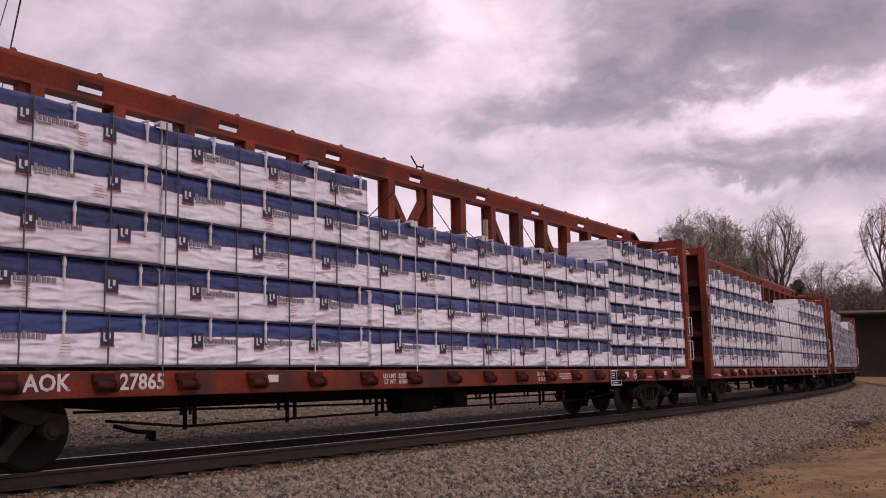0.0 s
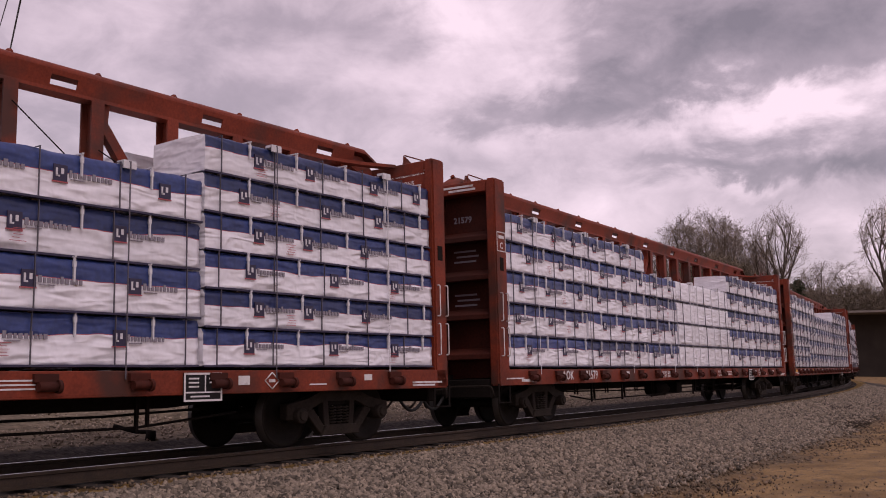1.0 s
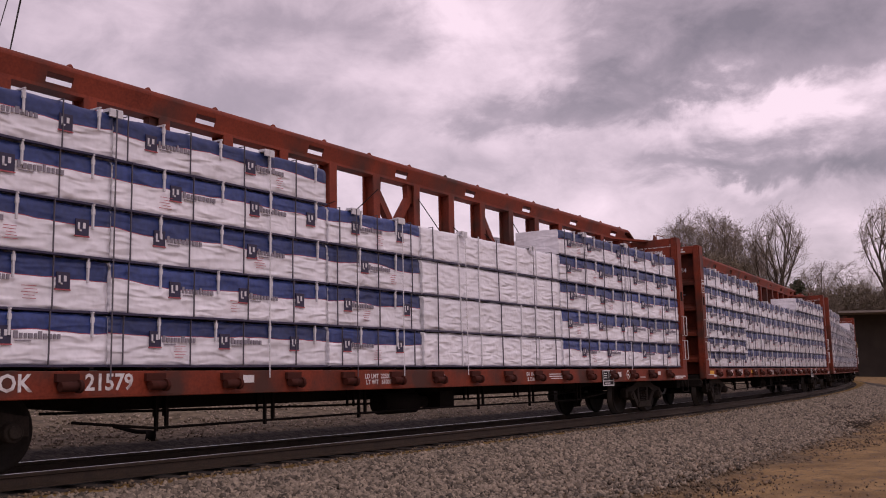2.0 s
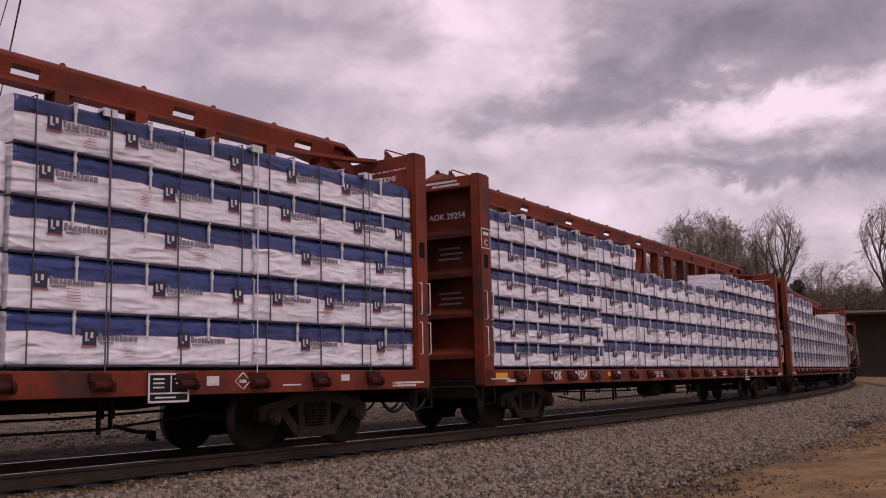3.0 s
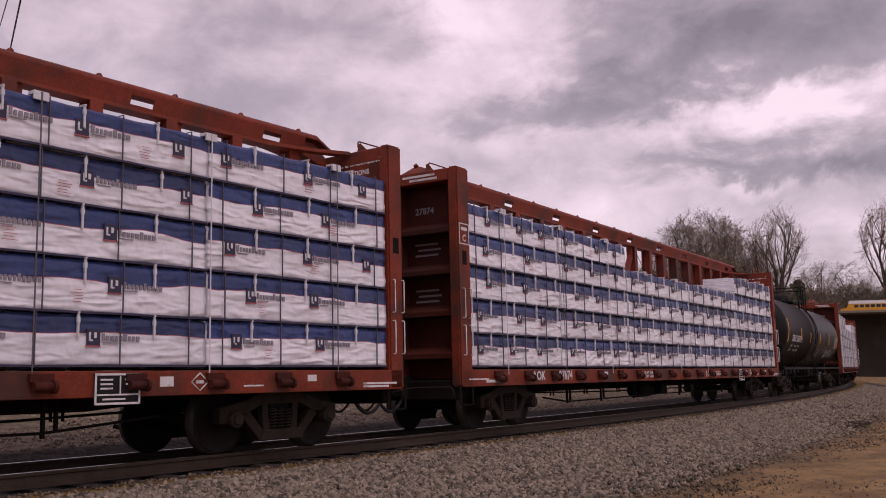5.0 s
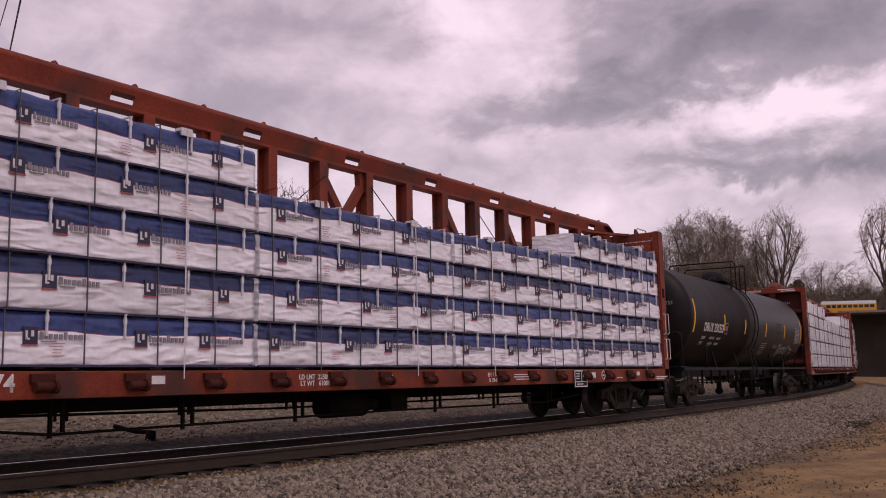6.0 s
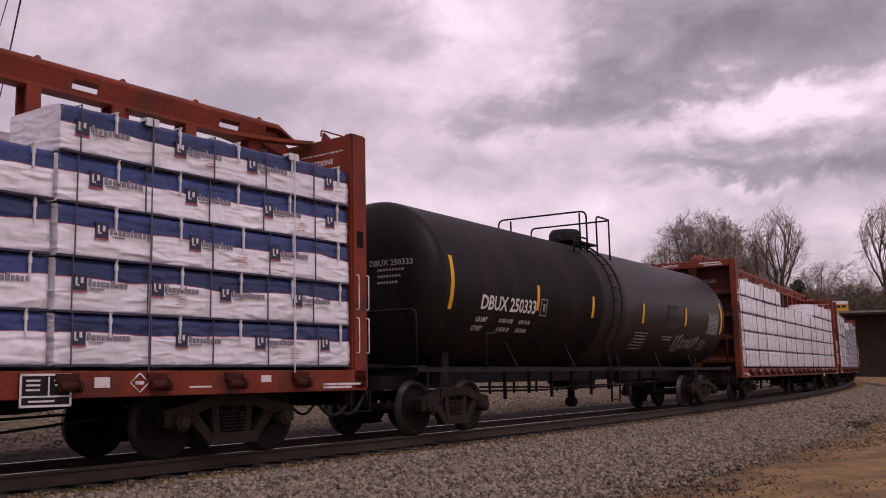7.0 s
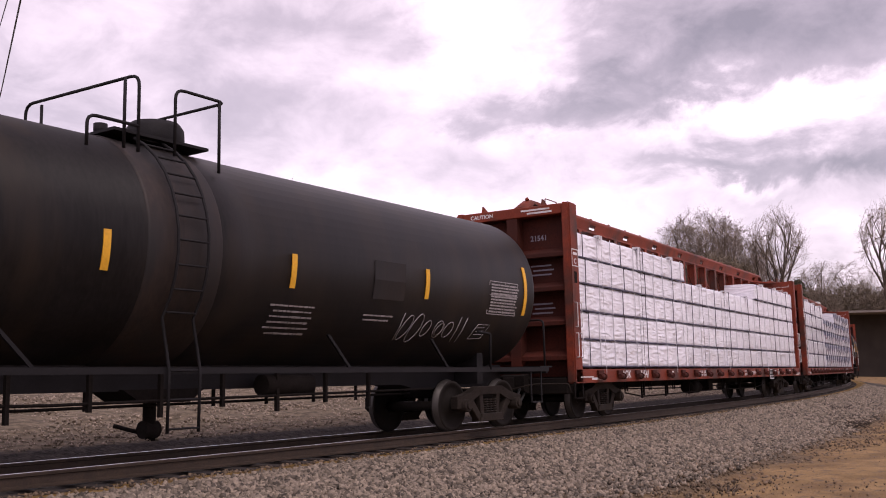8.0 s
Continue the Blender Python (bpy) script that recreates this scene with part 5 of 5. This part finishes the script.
def pine_thing(x, y, z, height, width, seed):
    rng = random.Random(seed)
    tree = tagged(new("pine_tree"), "dark green pine among bare trees", "tree", "trees behind the line")
    tree.matrix_basis = pose(x, y, z)
    bm = bmesh.new()
    rod(bm, (0, 0, -0.3), (0, 0, height * 0.95), 0.22, 0.04, seg=7)
    part("trunk", bm, M_BARK, tree)
    verts, faces = [], []
    for _ in range(2600):
        f = rng.random() ** 0.8
        zz = height * (0.25 + 0.75 * f)
        rad = width * (1 - f * 0.75) * math.sqrt(rng.random()) * (0.75 + 0.4 * math.sin(zz * 3 + seed))
        a = rng.uniform(0, 6.283)
        c = Vector((rad * math.cos(a), rad * math.sin(a), zz + rng.uniform(-0.3, 0.3)))
        for _k in range(2):
            d = Vector((rng.uniform(-1, 1), rng.uniform(-1, 1), rng.uniform(-0.4, 0.8))).normalized() * rng.uniform(0.3, 0.6)
            s = d.orthogonal().normalized() * 0.09
            i = len(verts)
            verts += [c - s, c + s, c + d]
            faces.append((i, i + 1, i + 2))
    me = bpy.data.meshes.new("crown")
    me.from_pydata(verts, [], faces)
    me.materials.append(M_PINE)
    part("crown", me, None, tree, "clumps of dark needles")
    return tree


def bearing(px_az, dist):
    """The place at that bearing, in degrees from the x axis, and distance from the camera."""
    return dist * math.cos(radians(px_az)), dist * math.sin(radians(px_az))


def plant_trees():
    bare = "tall bare winter tree with grey-brown twigs"
    # bearing, distance, height, crown width, height of the fork, sprays
    for i, (az, dist, high, wide, fork, sprays) in enumerate((
            (24.0, 128, 14.0, 0.36, 0.2, 11), (22.8, 132, 18.0, 0.33, 0.2, 11), (21.9, 136, 22.5, 0.28, 0.2, 11), (20.9, 138, 24.0, 0.27, 0.2, 11),
            (19.8, 145, 23.5, 0.28, 0.2, 11), (18.8, 148, 22.0, 0.28, 0.22, 10), (16.95, 128, 22.0, 0.19, 0.3, 5), (17.9, 150, 18.0, 0.3, 0.2, 10),
            (15.1, 222, 19.0, 0.38, 0.2, 10), (14.1, 226, 25.5, 0.38, 0.16, 11), (13.1, 230, 25.0, 0.38, 0.16, 11), (12.2, 234, 18.0, 0.42, 0.2, 10),
            (11.3, 118, 20.5, 0.15, 0.42, 4), (23.2, 170, 19.0, 0.4, 0.2, 9), (20.6, 175, 23.0, 0.36, 0.2, 9))):
        tree_thing(*bearing(az, dist), 0.6, high, 11 + i, bare, wide, fork, sprays)
    pine_thing(*bearing(15.9, 172), 0.6, 15, 3.4, 41)
    pine_thing(*bearing(16.5, 165), 0.6, 12.5, 4.2, 42)
    pine_thing(*bearing(17.3, 168), 0.6, 12.8, 4.4, 43)
    tree_thing(*bearing(46.5, 58), 1.2, 12.0, 23, "small bare tree on the bank behind the track", 0.25, 0.3, 2, 5)
    tree_thing(*bearing(44.6, 60), 1.2, 11.8, 24, "small bare tree on the bank behind the track", 0.25, 0.3, 2, 5)


plant_trees()


def thicket(name, az0, az1, d0, d1, top, count, mat, seed, label, thick=1.0):
    """A tangle of brush between two bearings and distances, as high as top allows."""
    rng = random.Random(seed)
    verts, faces = [], []
    for _ in range(count):
        az, d = rng.uniform(az0, az1), rng.uniform(d0, d1)
        x, y = bearing(az, d)
        hmax = top * min(1, 0.45 + 2.4 * min(az - az0, az1 - az) / (az1 - az0)) * (0.86 + 0.10 * noise.noise((az * 0.9, d * 0.02, seed)) + 0.10 * noise.noise((az * 3.3, 1, seed)))
        z = hmax * rng.random() ** 1.25
        q = Vector((rng.uniform(-1, 1), rng.uniform(-1, 1), rng.uniform(-0.2, 1.4))).normalized() * rng.uniform(0.7, 1.7)
        s = q.orthogonal().normalized() * rng.uniform(0.015, 0.045) * thick
        c = Vector((x, y, z))
        i = len(verts)
        verts += [c - s, c + s, c + q]
        faces.append((i, i + 1, i + 2))
    me = bpy.data.meshes.new(name)
    me.from_pydata(verts, [], faces)
    me.materials.append(mat)
    return tagged(new(name, me), label, "brush", kind="stuff")


thicket("brush", 17.0, 24.0, 124, 150, 17.0, 130000, M_BRUSH, 5, "dense brown winter brush below the bare trees")
thicket("far_woods", 9.0, 18.6, 222, 262, 21.5, 110000, M_BRUSH, 6, "distant brown winter woods", 2.2)
thicket("far_woods", 24, 70, 150, 240, 8.0, 24000, M_BRUSH, 7, "low distant winter woods behind the train")

# ---------------------------------------------------------------- road on its bank and bridge, far down the line
ROAD = Matrix.Translation((*bearing(12.5, 200), -0.9)) @ Matrix.Rotation(radians(12.5 + 90), 4, "Z")
# on the road x runs to the left as the camera sees it, y towards the far side, z up


def grass_bank_material():
    return material("dry_winter_grass", (0.12, 0.10, 0.05), 0.95, vary=0.35, scale=0.5, fine=6, bump=0.3, dirt=(0.07, 0.065, 0.03))


M_GRASS = grass_bank_material()


def build_road():
    bank = tagged(new("road_bank"), "grassy brown road embankment in the distance", "embankment", kind="structure")
    bm = bmesh.new()
    out = [(-16, -1.0), (-5, 11.3), (5, 11.3), (20, -1.0)]
    for x0, x1 in ((4.0, 90.0), (-70, -26.0)):
        n = 30
        prev = None
        for i in range(n + 1):
            x = x0 + (x1 - x0) * i / n
            ring = [bm.verts.new((x, -y + 0.5 * noise.noise((x * 0.3, y, 0)), z)) for y, z in out]
            if prev:
                for j in range(3):
                    bm.faces.new((prev[j], prev[j + 1], ring[j + 1], ring[j]))
            else:
                bm.faces.new(ring)
            prev = ring
        bm.faces.new(prev[::-1])
    part("slope", bm, M_GRASS, bank, "dry grass slope")
    bank.matrix_basis = ROAD
    br = tagged(new("road_bridge"), "dark concrete road bridge on columns", "bridge", kind="structure")
    br.matrix_basis = ROAD
    bm = bmesh.new()
    box(bm, -70, 90, -4.5, 4.5, 11.31, 11.5)
    # added deck behind the road, only there to shade the space below
    box(bm, -26, 4.2, 4.5, 26, 11.1, 11.45)
    part("roadway", bm, M_CONCRETE, br, "grey roadway with an added rear deck that casts shade")
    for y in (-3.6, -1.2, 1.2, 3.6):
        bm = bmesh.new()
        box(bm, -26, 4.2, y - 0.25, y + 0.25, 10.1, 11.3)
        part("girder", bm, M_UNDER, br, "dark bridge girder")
    # added wall that closes the opening; its dark colour stands for shade
    bm = bmesh.new()
    box(bm, -30, 6, 18, 19, -1, 11.1)
    part("abutment", bm, M_DARKCON, br, "added back wall with the under-bridge shade in its colour")
    for x in (-9,):
        for y in (-3, 0, 3):
            bm = bmesh.new()
            rod(bm, (x, y, -1), (x, y, 9.4), 0.55, seg=14)
            part("column", bm, M_CONCRETE, br)
        bm = bmesh.new()
        box(bm, x - 0.7, x + 0.7, -4.2, 4.2, 9.3, 10.1)
        part("pier_cap", bm, M_CONCRETE, br)
    for y in (-4.4,):
        for i in range(33):
            bm = bmesh.new()
            box(bm, -70 + 5 * i, -69.85 + 5 * i, y - 0.07, y + 0.07, 11.5, 12.2)
            part("rail_post", bm, M_CONCRETE, br)
        bm = bmesh.new()
        box(bm, -70, 90, y - 0.1, y - 0.05, 11.9, 12.2)
        part("guard_rail", bm, M_CONCRETE, br, "pale steel guard rail")


build_road()


def vehicle_wheels(thing, xs, half, r):
    for x in xs:
        for y in (-half, half):
            bm = bmesh.new()
            rod(bm, (x, y - 0.12, r), (x, y + 0.12, r), r, seg=20)
            wheel = part("wheel", bm, M_RUBBER, thing)
            bm = bmesh.new()
            rod(bm, (x, y - 0.13, r), (x, y + 0.13, r), r * 0.5, seg=14)
            part("rim", bm, M_TREAD, wheel)


def build_bus():
    bus = tagged(new("school_bus"), "yellow bus with a white roof crossing the bridge", "bus")
    bm = bmesh.new()
    slab(bm, [(-6.2, 0.5), (3.6, 0.5), (5.0, 0.6), (5.0, 1.5), (3.8, 1.7), (3.6, 2.6), (-6.2, 2.6)], -1.2, 1.2)
    bevelled(bm, 0.06, 2)
    body = part("body", bm, M_BUSYELLOW, bus, "yellow body")
    bm = bmesh.new()
    slab(bm, [(-6.15, 2.40), (3.6, 2.40), (3.5, 2.9), (3.3, 3.05), (-5.9, 3.05), (-6.15, 2.9)], -1.21, 1.21)
    bevelled(bm, 0.05, 2)
    part("roof", bm, M_ROOFWHITE, bus, "white roof")
    for i in range(9):
        bm = bmesh.new()
        box(bm, -5.8 + i * 0.95, -5.05 + i * 0.95, -1.215, 1.215, 1.75, 2.30)
        part("window", bm, M_GLASS, body)
    vehicle_wheels(bus, (-2.7, 2.9), 1.05, 0.48)
    return bus


def build_sedan():
    car = tagged(new("white_car"), "white car driving on the far road", "car")
    bm = bmesh.new()
    slab(bm, [(-2.2, 0.3), (2.2, 0.3), (2.25, 0.65), (1.9, 0.85), (0.9, 0.95), (0.3, 1.42), (-1.1, 1.45), (-1.8, 0.98), (-2.2, 0.92)], -0.85, 0.85)
    bevelled(bm, 0.06, 2)
    body = part("body", bm, M_ROOFWHITE, car)
    bm = bmesh.new()
    slab(bm, [(0.75, 0.97), (0.25, 1.36), (-1.05, 1.38), (-1.55, 0.99)], -0.865, 0.865)
    part("window", bm, M_GLASS, body)
    vehicle_wheels(car, (-1.35, 1.35), 0.75, 0.32)
    return car


bus, sedan = build_bus(), build_sedan()

# ---------------------------------------------------------------- overhead wires


def build_wires():
    for pts, r in (([(0.457, 0.823, 0.338), (0.459, 0.851, 0.255)], 0.020), ([(0.447, 0.829, 0.336), (0.446, 0.845, 0.295)], 0.012)):
        a, b = Vector(pts[0]), Vector(pts[1])
        p, q = EYE + a * 24, EYE + b * 40
        d = (q - p)
        p, q = p - d * 1.2, q + d * 0.9
        bm = bmesh.new()
        pipe(bm, [p.lerp(q, i / 16) - Vector((0, 0, 0.2 * math.sin(math.pi * i / 16))) for i in range(17)], r, 6)
        tagged(new("overhead_wire", mesh_of("overhead_wire", bm, M_WIRE)), "thin black overhead cable against the sky", "cable")


build_wires()


def motions():
    for ob, mid, bogies, off in MOVING:
        walk(ob, [(t, car_pose(mid, bogies, t) @ off) for t in TIMES])
    for w, tr in WHEELS:
        base = w.matrix_basis.translation.copy()
        walk(w, [(i / 30, pose(base.x, 0, base.z, 0, -math.degrees(travelled(i / 30) / 0.457), 0)) for i in range(241)])
    walk(bus, [(t, ROAD @ pose(3.2 + 4.9 * (t - 5.8), 1.8, 11.5)) for t in (0, 2, 4, 6, 8)])
    walk(sedan, [(t, ROAD @ pose(-0.2 - 12.5 * (t - 5.8), -1.8, 11.5, 0, 0, 180)) for t in (0, 2, 4, 6, 8)])


motions()
